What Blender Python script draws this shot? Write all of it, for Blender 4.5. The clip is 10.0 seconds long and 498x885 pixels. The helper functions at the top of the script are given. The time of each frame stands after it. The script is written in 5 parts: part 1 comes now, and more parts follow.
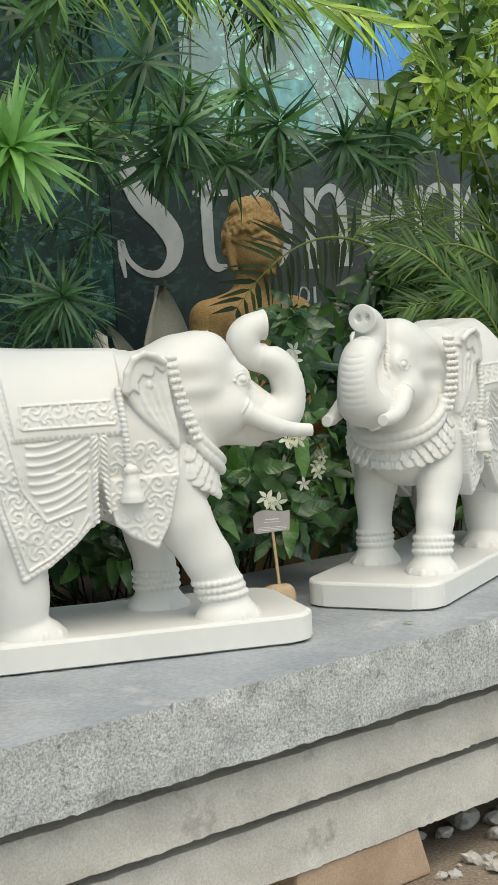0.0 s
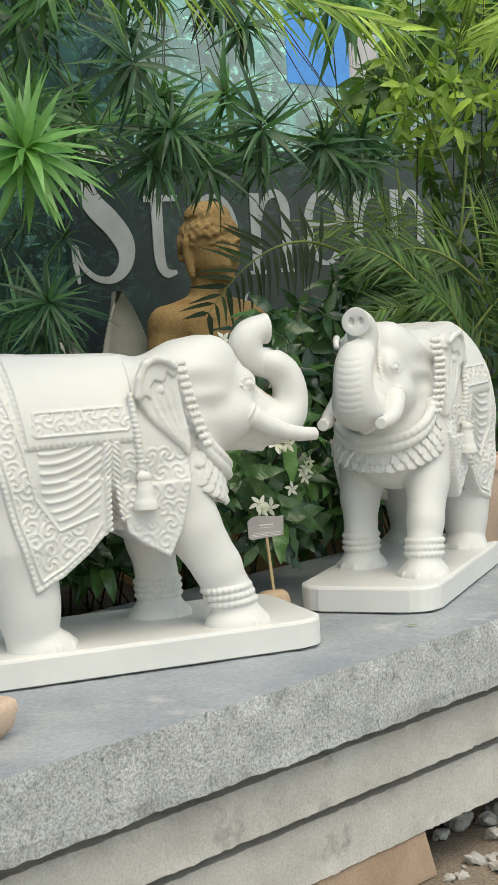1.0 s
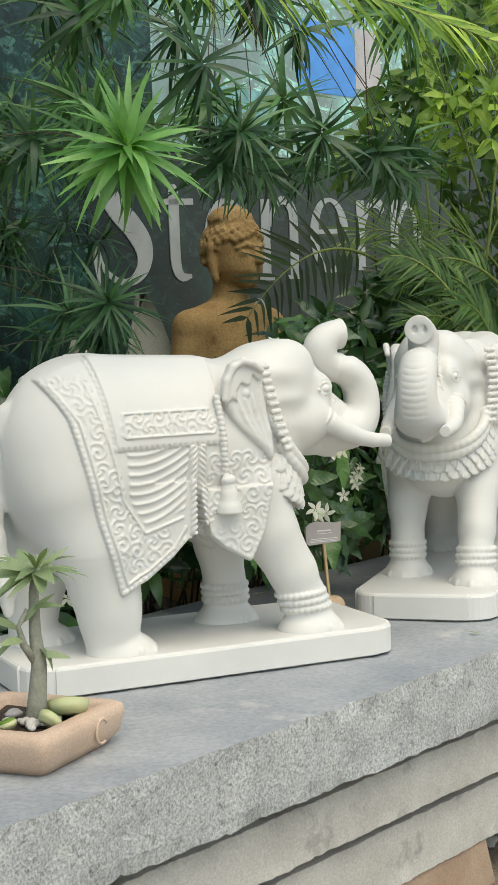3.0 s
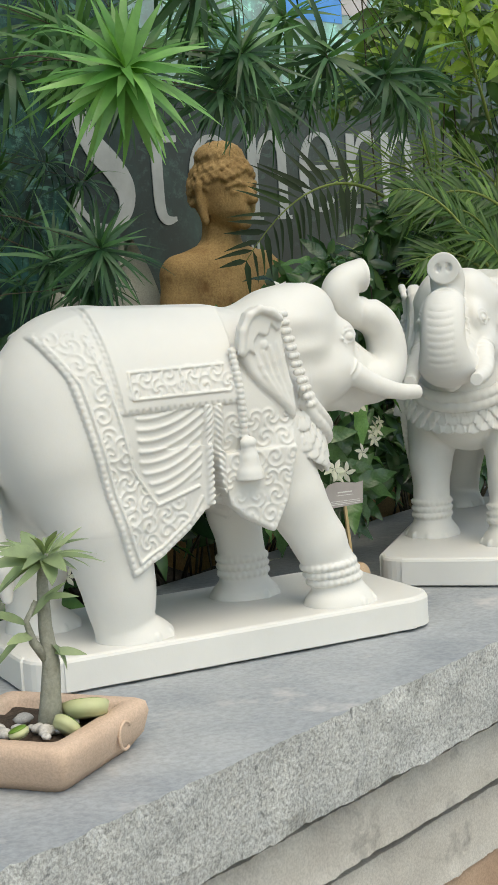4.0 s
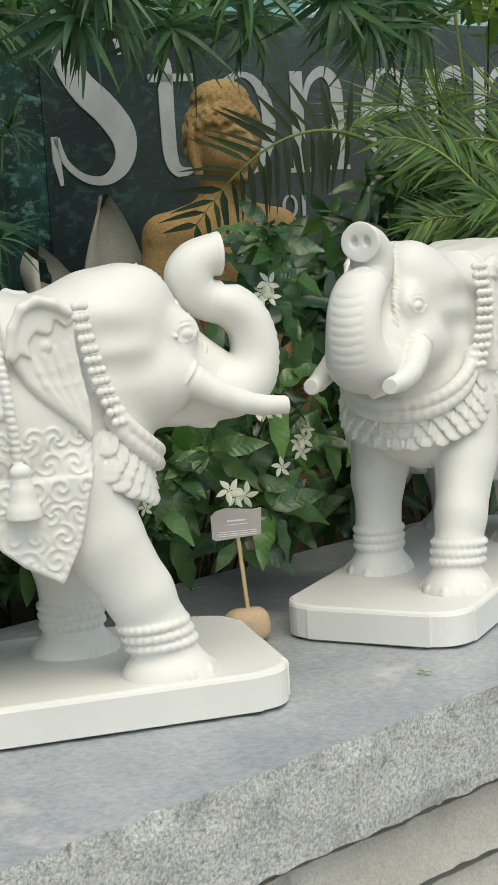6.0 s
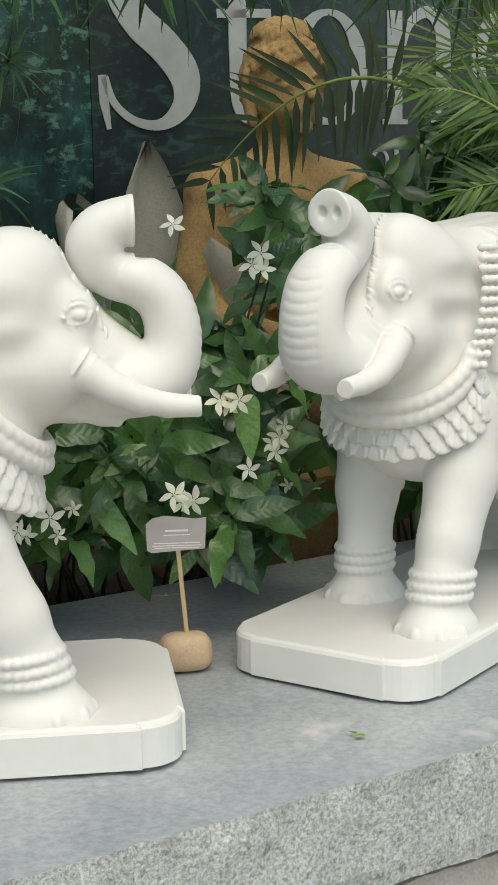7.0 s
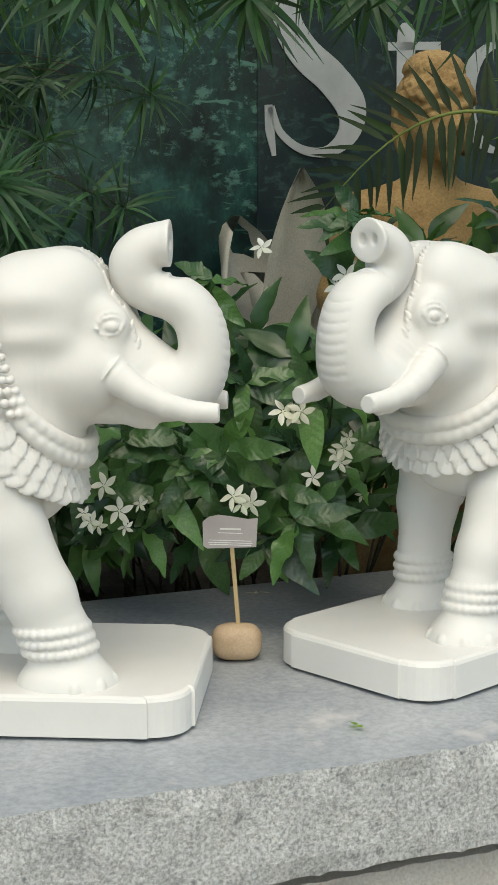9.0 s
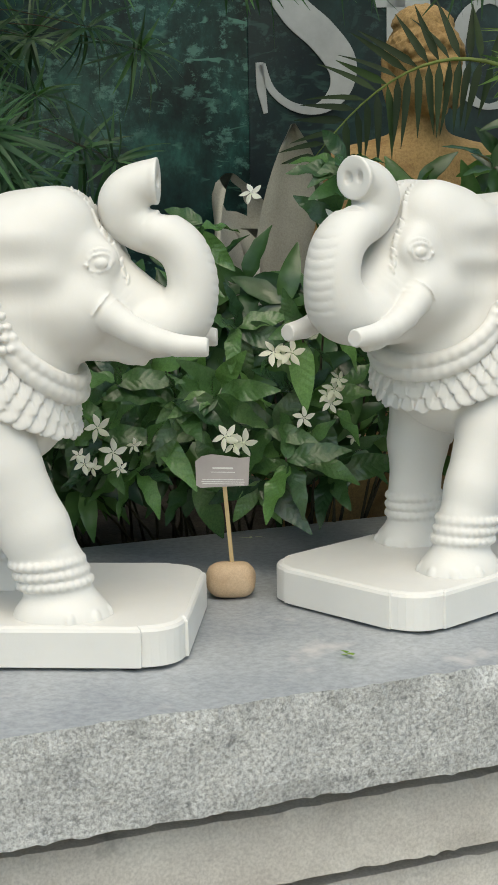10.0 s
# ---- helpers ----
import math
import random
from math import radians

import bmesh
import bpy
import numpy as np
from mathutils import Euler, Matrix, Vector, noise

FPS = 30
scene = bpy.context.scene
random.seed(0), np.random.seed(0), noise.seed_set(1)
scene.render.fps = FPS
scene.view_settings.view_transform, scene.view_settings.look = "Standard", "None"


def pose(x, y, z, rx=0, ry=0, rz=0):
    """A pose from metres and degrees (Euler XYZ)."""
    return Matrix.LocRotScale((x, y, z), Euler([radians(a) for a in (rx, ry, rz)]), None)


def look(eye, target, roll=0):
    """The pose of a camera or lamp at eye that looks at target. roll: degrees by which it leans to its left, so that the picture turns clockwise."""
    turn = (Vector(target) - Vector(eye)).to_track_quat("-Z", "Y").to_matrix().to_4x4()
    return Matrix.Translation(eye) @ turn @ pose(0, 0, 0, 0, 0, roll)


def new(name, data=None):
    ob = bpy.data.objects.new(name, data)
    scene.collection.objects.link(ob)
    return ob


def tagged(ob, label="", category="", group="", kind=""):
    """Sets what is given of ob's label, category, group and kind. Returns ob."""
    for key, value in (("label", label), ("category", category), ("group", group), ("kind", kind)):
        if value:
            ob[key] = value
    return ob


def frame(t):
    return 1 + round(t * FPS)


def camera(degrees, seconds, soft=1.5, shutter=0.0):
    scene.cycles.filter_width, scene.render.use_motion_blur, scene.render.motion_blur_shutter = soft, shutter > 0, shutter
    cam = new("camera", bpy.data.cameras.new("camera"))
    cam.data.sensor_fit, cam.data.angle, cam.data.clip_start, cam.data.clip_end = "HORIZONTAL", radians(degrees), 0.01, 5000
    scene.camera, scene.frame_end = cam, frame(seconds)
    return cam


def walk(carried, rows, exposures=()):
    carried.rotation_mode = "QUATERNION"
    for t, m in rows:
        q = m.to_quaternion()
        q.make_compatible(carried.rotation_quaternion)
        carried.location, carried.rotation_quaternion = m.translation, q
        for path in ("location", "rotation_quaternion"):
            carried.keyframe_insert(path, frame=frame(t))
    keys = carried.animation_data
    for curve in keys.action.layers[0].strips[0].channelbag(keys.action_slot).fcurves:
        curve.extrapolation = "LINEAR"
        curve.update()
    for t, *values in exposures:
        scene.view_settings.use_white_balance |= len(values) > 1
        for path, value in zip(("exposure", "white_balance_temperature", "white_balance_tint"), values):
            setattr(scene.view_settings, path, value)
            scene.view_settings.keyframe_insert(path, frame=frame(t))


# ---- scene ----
cam = camera(17.7, 10.0)
PATH = [
    (0, (-1.065, -3.574, 0.765), (-0.522, -1.657, 0.596), -3.0),
    (0.5, (-1.197, -3.528, 0.774), (-0.548, -1.645, 0.6), -3.2),
    (1, (-1.369, -3.438, 0.77), (-0.66, -1.575, 0.603), -3.4),
    (1.5, (-1.458, -3.417, 0.771), (-0.714, -1.567, 0.616), -3.0),
    (2, (-1.528, -3.439, 0.777), (-0.743, -1.604, 0.64), -2.3),
    (2.5, (-1.638, -3.401, 0.767), (-0.827, -1.578, 0.631), -2.0),
    (3, (-1.727, -3.273, 0.778), (-0.904, -1.458, 0.616), -2.0),
    (4.3, (-1.623, -2.812, 0.773), (-0.761, -1.023, 0.535), -4.0),
    (4.5, (-1.534, -2.77, 0.756), (-0.682, -0.976, 0.52), -3.8),
    (5, (-1.255, -2.679, 0.77), (-0.44, -0.872, 0.508), -3.5),
    (5.5, (-0.973, -2.505, 0.761), (-0.226, -0.669, 0.493), -3.6),
    (5.7, (-0.85, -2.552, 0.777), (-0.188, -0.683, 0.513), -4.0),
    (6.8, (-0.227, -2.251, 0.79), (0.057, -0.303, 0.437), -0.6),
    (7, (-0.129, -2.187, 0.793), (0.123, -0.233, 0.451), -1.0),
    (7.5, (0.066, -2.156, 0.817), (0.164, -0.186, 0.486), -0.7),
    (8, (0.204, -2.266, 0.839), (0.147, -0.295, 0.508), 0.5),
    (8.5, (0.269, -2.351, 0.85), (0.169, -0.378, 0.534), 0.2),
    (9, (0.291, -2.4, 0.804), (0.15, -0.43, 0.489), -0.1),
    (9.5, (0.303, -2.428, 0.758), (0.156, -0.458, 0.44), -0.4),
    (10, (0.317, -2.448, 0.731), (0.17, -0.481, 0.399), -0.9),
]
walk(cam, [(t, look(eye, target, roll)) for t, eye, target, roll in PATH], [(0, 0.86, 8200, 4), (10, 0.86, 8200, 4)])

# ---- daylight: open shade, soft light from above and from the front ----
world = bpy.data.worlds.new("daylight")
scene.world = world
world.use_nodes = True
wn, wl = world.node_tree.nodes, world.node_tree.links
sky = wn.new("ShaderNodeTexSky")
sky.sky_type = "NISHITA"
sky.sun_disc = False
SUN_EL, SUN_AZ = 63.0, -85.0
sky.sun_elevation, sky.sun_rotation = radians(SUN_EL), radians(90 - SUN_AZ)
wn["Background"].inputs["Strength"].default_value = 0.13
wl.new(sky.outputs[0], wn["Background"].inputs["Color"])
lamp = bpy.data.lights.new("sun", "SUN")
lamp.energy, lamp.angle, lamp.color = 1.18, radians(60), (1.0, 0.98, 0.955)
sun = new("sun", lamp)
sun_way = Vector((math.cos(radians(SUN_AZ)) * math.cos(radians(SUN_EL)), math.sin(radians(SUN_AZ)) * math.cos(radians(SUN_EL)), math.sin(radians(SUN_EL))))
sun.matrix_world = look(sun_way * 6, (0, 0, 0))
scene.view_settings.exposure = 0.0


# ---- materials ----
def mat(name, rough=0.6, spec=0.5, metal=0.0):
    m = bpy.data.materials.new(name)
    m.use_nodes = True
    b = m.node_tree.nodes["Principled BSDF"]
    b.inputs["Roughness"].default_value = rough
    b.inputs["Metallic"].default_value = metal
    b.inputs["Specular IOR Level"].default_value = spec
    return m, m.node_tree.nodes, m.node_tree.links, b


def noise_tex(n, l, scale, detail=6, rough=0.6, space="Object", stretch=None):
    co = n.new("ShaderNodeTexCoord")
    t = n.new("ShaderNodeTexNoise")
    t.inputs["Scale"].default_value, t.inputs["Detail"].default_value, t.inputs["Roughness"].default_value = scale, detail, rough
    if stretch:
        mp = n.new("ShaderNodeMapping")
        mp.inputs["Scale"].default_value = stretch
        l.new(co.outputs[space], mp.inputs[0])
        l.new(mp.outputs[0], t.inputs["Vector"])
    else:
        l.new(co.outputs[space], t.inputs["Vector"])
    return t.outputs["Fac"]


def ramp(n, l, fac, stops):
    r = n.new("ShaderNodeValToRGB")
    while len(r.color_ramp.elements) < len(stops):
        r.color_ramp.elements.new(0.5)
    for e, (p, c) in zip(r.color_ramp.elements, stops):
        e.position, e.color = p, (*c, 1)
    l.new(fac, r.inputs[0])
    return r.outputs[0]


def mix(n, l, a, b, fac, kind="MIX"):
    x = n.new("ShaderNodeMix")
    x.data_type, x.blend_type = "RGBA", kind
    for sock, v in ((x.inputs[0], fac), (x.inputs[6], a), (x.inputs[7], b)):
        if isinstance(v, (int, float)):
            sock.default_value = v
        elif isinstance(v, tuple):
            sock.default_value = (*v, 1)
        else:
            l.new(v, sock)
    return x.outputs[2]


def bump(n, l, b, fac, strength, dist):
    x = n.new("ShaderNodeBump")
    x.inputs["Strength"].default_value, x.inputs["Distance"].default_value = strength, dist
    l.new(fac, x.inputs["Height"])
    if b.inputs["Normal"].links:
        l.new(b.inputs["Normal"].links[0].from_socket, x.inputs["Normal"])
    l.new(x.outputs[0], b.inputs["Normal"])


def stone(name, low, high, scale, rough, grain=220.0, grain_amount=0.25, bump_mm=0.6, stain=None):
    m, n, l, b = mat(name, rough, 0.35)
    base = ramp(n, l, noise_tex(n, l, scale), [(0.3, low), (0.7, high)])
    fine = noise_tex(n, l, grain, 4, 0.7)
    base = mix(n, l, base, ramp(n, l, fine, [(0.36, (0.25, 0.25, 0.25)), (0.62, (1.25, 1.25, 1.25))]), grain_amount, "MULTIPLY")
    if stain:
        spots = ramp(n, l, noise_tex(n, l, stain[1], 5, 0.65), [(0.58, (0, 0, 0)), (0.72, (1, 1, 1))])
        base = mix(n, l, base, stain[0], spots)
    l.new(base, b.inputs["Base Color"])
    bump(n, l, b, fine, 0.6, bump_mm / 1000)
    bump(n, l, b, noise_tex(n, l, scale * 6), 0.5, bump_mm * 3 / 1000)
    return m


def marble():
    m, n, l, b = mat("white_marble", 0.48, 0.35)
    base = ramp(n, l, noise_tex(n, l, 4.0), [(0.3, (0.655, 0.66, 0.65)), (0.7, (0.725, 0.725, 0.71))])
    info = n.new("ShaderNodeObjectInfo")
    base = mix(n, l, base, ramp(n, l, info.outputs["Random"], [(0.0, (1, 1, 1)), (1.0, (0.99, 0.965, 0.93))]), 1.0, "MULTIPLY")
    l.new(base, b.inputs["Base Color"])
    b.inputs["Subsurface Weight"].default_value = 0.12
    b.inputs["Subsurface Radius"].default_value = (0.012, 0.010, 0.008)
    b.inputs["Subsurface Scale"].default_value = 1.0
    bump(n, l, b, noise_tex(n, l, 260, 3), 0.25, 0.0006)
    bump(n, l, b, noise_tex(n, l, 60, 4, 0.6, "Object", (1, 1, 0.5)), 0.25, 0.0012)
    return m


def foliage(name, dark, light, rough=0.38, through_light=0.25, vein=0.0):
    m, n, l, b = mat(name, rough, 0.5)
    geo = n.new("ShaderNodeNewGeometry")
    info = n.new("ShaderNodeObjectInfo")
    add = n.new("ShaderNodeMath")
    add.operation = "ADD"
    l.new(geo.outputs["Random Per Island"], add.inputs[0])
    l.new(info.outputs["Random"], add.inputs[1])
    half = n.new("ShaderNodeMath")
    half.operation = "FRACT"
    l.new(add.outputs[0], half.inputs[0])
    base = ramp(n, l, half.outputs[0], [(0.0, dark), (0.68, tuple(0.5 * a + 0.5 * c for a, c in zip(dark, light))), (0.92, light), (1.0, tuple(min(1, c * 1.5) for c in light))])
    base = mix(n, l, base, ramp(n, l, noise_tex(n, l, 30), [(0.3, (0.7, 0.7, 0.7)), (0.7, (1.2, 1.2, 1.1))]), 0.7, "MULTIPLY")
    l.new(base, b.inputs["Base Color"])
    tr = n.new("ShaderNodeBsdfTranslucent")
    l.new(mix(n, l, base, (1.1, 1.25, 0.5), 1.0, "MULTIPLY"), tr.inputs[0])
    ms = n.new("ShaderNodeMixShader")
    ms.inputs[0].default_value = through_light
    l.new(b.outputs[0], ms.inputs[1])
    l.new(tr.outputs[0], ms.inputs[2])
    l.new(ms.outputs[0], n["Material Output"].inputs[0])
    if vein:
        bump(n, l, b, noise_tex(n, l, 90, 2), 0.3, 0.001)
    return m


MARBLE = marble()
GRANITE = stone("granite_rough_edge", (0.45, 0.468, 0.472), (0.585, 0.60, 0.595), 11, 0.85, 180, 0.60, 3.5, ((0.15, 0.16, 0.165), 62))
SLAB_TOP = stone("slab_top", (0.265, 0.29, 0.32), (0.42, 0.44, 0.455), 4, 0.5, 75, 0.26, 0.3, ((0.52, 0.505, 0.50), 6))
CEMENT = stone("cement_course", (0.50, 0.475, 0.44), (0.62, 0.60, 0.56), 7, 0.88, 200, 0.25, 1.2, ((0.29, 0.28, 0.265), 9))
EARTH = stone("dry_earth", (0.19, 0.15, 0.11), (0.33, 0.27, 0.21), 6, 0.95, 120, 0.6, 3.0)
RUBBLE = stone("pale_rubble", (0.48, 0.45, 0.42), (0.66, 0.63, 0.59), 20, 0.9, 200, 0.3, 1.0)
SAND_BLOCK = stone("sandstone_block", (0.40, 0.27, 0.19), (0.53, 0.39, 0.29), 6, 0.85, 200, 0.25, 1.0)
TERRA = stone("ochre_sandstone", (0.30, 0.185, 0.078), (0.47, 0.315, 0.145), 7, 0.85, 150, 0.35, 1.5, ((0.22, 0.12, 0.05), 9))
CLAY = stone("pink_terracotta", (0.54, 0.385, 0.29), (0.64, 0.475, 0.365), 8, 0.8, 240, 0.2, 0.8)
PEBBLE = stone("tan_pebble", (0.52, 0.36, 0.23), (0.60, 0.44, 0.29), 30, 0.6, 300, 0.15, 0.4)
PETAL_STONE = stone("grey_petal_stone", (0.36, 0.355, 0.31), (0.48, 0.475, 0.42), 5, 0.8, 220, 0.2, 0.8)
SOIL = stone("potting_soil", (0.05, 0.035, 0.025), (0.10, 0.07, 0.05), 30, 0.95, 150, 0.5, 2.5)
DARK_SOIL = stone("damp_soil", (0.03, 0.028, 0.024), (0.07, 0.06, 0.05), 15, 0.95, 90, 0.5, 4)
LEAF_GLOSS = foliage("jasmine_leaf", (0.017, 0.056, 0.024), (0.10, 0.225, 0.068), 0.25, 0.15, 1)

LEAF_GLOSS.node_tree.nodes["Principled BSDF"].inputs["Specular IOR Level"].default_value = 0.65


def veined():
    m = LEAF_GLOSS.copy()
    m.name = "veined_jasmine_leaf"
    n, l = m.node_tree.nodes, m.node_tree.links
    b = n["Principled BSDF"]
    co, sep = n.new("ShaderNodeTexCoord"), n.new("ShaderNodeSeparateXYZ")
    l.new(co.outputs["Object"], sep.inputs[0])
    ab, mul, sub, wave, pw = (n.new("ShaderNodeMath") for _ in range(5))
    ab.operation, mul.operation, sub.operation, wave.operation, pw.operation = "ABSOLUTE", "MULTIPLY", "SUBTRACT", "SINE", "ABSOLUTE"
    l.new(sep.outputs["Y"], ab.inputs[0])
    l.new(ab.outputs[0], mul.inputs[0])
    mul.inputs[1].default_value = 0.9
    l.new(sep.outputs["X"], sub.inputs[0])
    l.new(mul.outputs[0], sub.inputs[1])
    big = n.new("ShaderNodeMath")
    big.operation = "MULTIPLY"
    big.inputs[1].default_value = 28.0
    l.new(sub.outputs[0], big.inputs[0])
    l.new(big.outputs[0], wave.inputs[0])
    l.new(wave.outputs[0], pw.inputs[0])
    bump(n, l, b, pw.outputs[0], 0.10, 0.010)
    return m


LEAF_VEINED = veined()
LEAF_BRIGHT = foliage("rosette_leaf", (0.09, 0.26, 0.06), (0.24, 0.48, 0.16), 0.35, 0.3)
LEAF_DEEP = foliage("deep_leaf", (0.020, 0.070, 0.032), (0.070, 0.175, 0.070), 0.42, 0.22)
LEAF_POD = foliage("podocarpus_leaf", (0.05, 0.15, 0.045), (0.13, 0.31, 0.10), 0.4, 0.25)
LEAF_MID = foliage("mid_leaf", (0.035, 0.10, 0.024), (0.20, 0.34, 0.085), 0.4, 0.35)
LEAF_PALM = foliage("palm_leaf", (0.065, 0.145, 0.028), (0.21, 0.33, 0.075), 0.4, 0.3)
LEAF_PALM_MID = foliage("palm_leaf_mid", (0.035, 0.095, 0.022), (0.115, 0.225, 0.05), 0.4, 0.25)
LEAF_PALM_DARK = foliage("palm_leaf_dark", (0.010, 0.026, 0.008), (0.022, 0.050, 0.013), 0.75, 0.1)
# pale lime: the sunlight on the upper right leaves is in this colour
LEAF_LIME = foliage("lime_leaf", (0.17, 0.32, 0.05), (0.42, 0.57, 0.12), 0.4, 0.4)
LEAF_GREY = foliage("succulent_leaf", (0.20, 0.27, 0.15), (0.34, 0.42, 0.24), 0.5, 0.2)
FLOWER = foliage("white_flower", (0.78, 0.78, 0.74), (0.85, 0.85, 0.82), 0.5, 0.3)
CANE = foliage("palm_cane", (0.16, 0.22, 0.05), (0.30, 0.36, 0.10), 0.5, 0.05)
TWIG = stone("twig_bark", (0.05, 0.045, 0.03), (0.11, 0.09, 0.06), 40, 0.9, 200, 0.3, 1.0)
BARK_GREY = stone("grey_succulent_bark", (0.25, 0.25, 0.20), (0.36, 0.36, 0.30), 40, 0.8, 200, 0.2, 1.0)


def forest_print(name="printed_forest_vinyl", gain=1.0, veil=None, amount=0.0):
    """A printed banner of a dark teal forest."""
    m, n, l, b = mat(name, 0.32, 0.45)
    streak = noise_tex(n, l, 4.5, 7, 0.7, "Object", (1.5, 1.0, 1.0))
    col = ramp(n, l, streak, [(0.38, (0.005, 0.014, 0.015)), (0.52, (0.010, 0.042, 0.040)), (0.66, (0.030, 0.13, 0.112)), (0.78, (0.09, 0.26, 0.22))])
    leaves = noise_tex(n, l, 21, 8, 0.72, "Object", (1.0, 1.0, 1.3))
    where = noise_tex(n, l, 2.6, 3, 0.5)
    glints = mix(n, l, ramp(n, l, leaves, [(0.53, (0, 0, 0)), (0.62, (1, 1, 1))]), ramp(n, l, where, [(0.42, (0, 0, 0)), (0.56, (1, 1, 1))]), 1.0, "MULTIPLY")
    col = mix(n, l, col, (0.10, 0.24, 0.21), glints)
    # printed leaves: slim pale dabs
    co, mp, dab = n.new("ShaderNodeTexCoord"), n.new("ShaderNodeMapping"), n.new("ShaderNodeTexNoise")
    mp.inputs["Scale"].default_value, mp.inputs["Rotation"].default_value = (0.8, 1.0, 2.1), (0, 0.5, 0)
    dab.inputs["Scale"].default_value, dab.inputs["Detail"].default_value, dab.inputs["Distortion"].default_value = 13, 2.5, 1.3
    l.new(co.outputs["Object"], mp.inputs[0])
    l.new(mp.outputs[0], dab.inputs["Vector"])
    dabs = mix(n, l, ramp(n, l, dab.outputs["Fac"], [(0.60, (0, 0, 0)), (0.66, (1, 1, 1))]), ramp(n, l, noise_tex(n, l, 4, 3, 0.5), [(0.46, (0, 0, 0)), (0.58, (1, 1, 1))]), 1.0, "MULTIPLY")
    col = mix(n, l, col, (0.085, 0.22, 0.18), dabs)
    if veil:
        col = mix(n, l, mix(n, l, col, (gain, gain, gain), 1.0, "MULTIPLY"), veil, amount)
    l.new(col, b.inputs["Base Color"])
    bump(n, l, b, noise_tex(n, l, 3), 0.2, 0.01)
    return m


def plain(name, colour, rough=0.5, spec=0.4, vary=0.12):
    m, n, l, b = mat(name, rough, spec)
    l.new(mix(n, l, colour, ramp(n, l, noise_tex(n, l, 14), [(0.3, (1 - vary,) * 3), (0.7, (1 + vary,) * 3)]), 1.0, "MULTIPLY"), b.inputs["Base Color"])
    return m


BANNER = forest_print()
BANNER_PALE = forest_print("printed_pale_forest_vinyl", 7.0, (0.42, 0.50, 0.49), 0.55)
BANNER_DARK = forest_print("dark_slate_print", 1.0, (0.017, 0.027, 0.034), 0.76)
LETTER = plain("pale_grey_vinyl", (0.41, 0.44, 0.455), 0.4)
BLUE = plain("blue_sheet", (0.09, 0.36, 0.88), 0.5)
PINK_GREY = plain("pink_grey_sheet", (0.55, 0.52, 0.53), 0.5)
TEAL = plain("teal_sheet", (0.20, 0.48, 0.50), 0.3, 0.5, 0.4)
CARD = plain("translucent_grey_card", (0.42, 0.38, 0.37), 0.35)
INK = plain("white_print", (0.75, 0.74, 0.72), 0.5)
STICK = plain("pale_wood_stick", (0.52, 0.38, 0.20), 0.6)


# ---- building helpers ----
def mesh_from(name, verts, faces, smooth=True):
    me = bpy.data.meshes.new(name)
    me.from_pydata([tuple(v) for v in verts], [], faces)
    if smooth:
        me.polygons.foreach_set("use_smooth", [True] * len(me.polygons))
    me.update()
    return me


def put(name, me, material, parent=None, label=""):
    ob = new(name, me)
    if material and not me.materials:
        me.materials.append(material)
    if parent:
        ob.parent = parent
    if label:
        tagged(ob, label)
    return ob


def part(name, bm, material, parent=None, label="", smooth=False):
    me = bpy.data.meshes.new(name)
    bm.to_mesh(me)
    bm.free()
    me.polygons.foreach_set("use_smooth", [smooth] * len(me.polygons))
    return put(name, me, material, parent, label)


def empty(name, m=None):
    ob = new(name)
    if m is not None:
        ob.matrix_world = m
    return ob


def box(bm, lo, hi, bevel=0.0, seg=2):
    made = bmesh.ops.create_cube(bm, size=1)["verts"]
    for v in made:
        v.co = Vector([lo[i] + (v.co[i] + 0.5) * (hi[i] - lo[i]) for i in range(3)])
    if bevel:
        bmesh.ops.bevel(bm, geom=list({e for v in made for e in v.link_edges}), offset=bevel, segments=seg, affect="EDGES", profile=0.6)
    return bm


def tube_data(points, radii, sides=8, cap=True):
    """Rings of a tube along points."""
    verts, faces = [], []
    pts = [Vector(p) for p in points]
    side = None
    for i, p in enumerate(pts):
        way = (pts[min(i + 1, len(pts) - 1)] - pts[max(i - 1, 0)]).normalized()
        if side is None:
            side = way.orthogonal().normalized()
        side = (side - way * side.dot(way)).normalized()
        up = way.cross(side)
        for k in range(sides):
            a = 2 * math.pi * k / sides
            verts.append(p + (side * math.cos(a) + up * math.sin(a)) * radii[i])
        if i:
            o = (i - 1) * sides
            faces += [(o + k, o + (k + 1) % sides, o + sides + (k + 1) % sides, o + sides + k) for k in range(sides)]
    if cap:
        faces.append(tuple(range(sides - 1, -1, -1)))
        o = (len(pts) - 1) * sides
        faces.append(tuple(range(o, o + sides)))
    return verts, faces


class Heap:
    """Collects many small shapes into one mesh."""

    def __init__(self):
        self.v, self.f = [], []

    def add(self, verts, faces, m=None):
        o = len(self.v)
        self.v += [m @ Vector(p) for p in verts] if m is not None else [Vector(p) for p in verts]
        self.f += [tuple(i + o for i in q) for q in faces]

    def done(self, name, material, parent=None, label="", smooth=True):
        return put(name, mesh_from(name, self.v, self.f, smooth), material, parent, label)


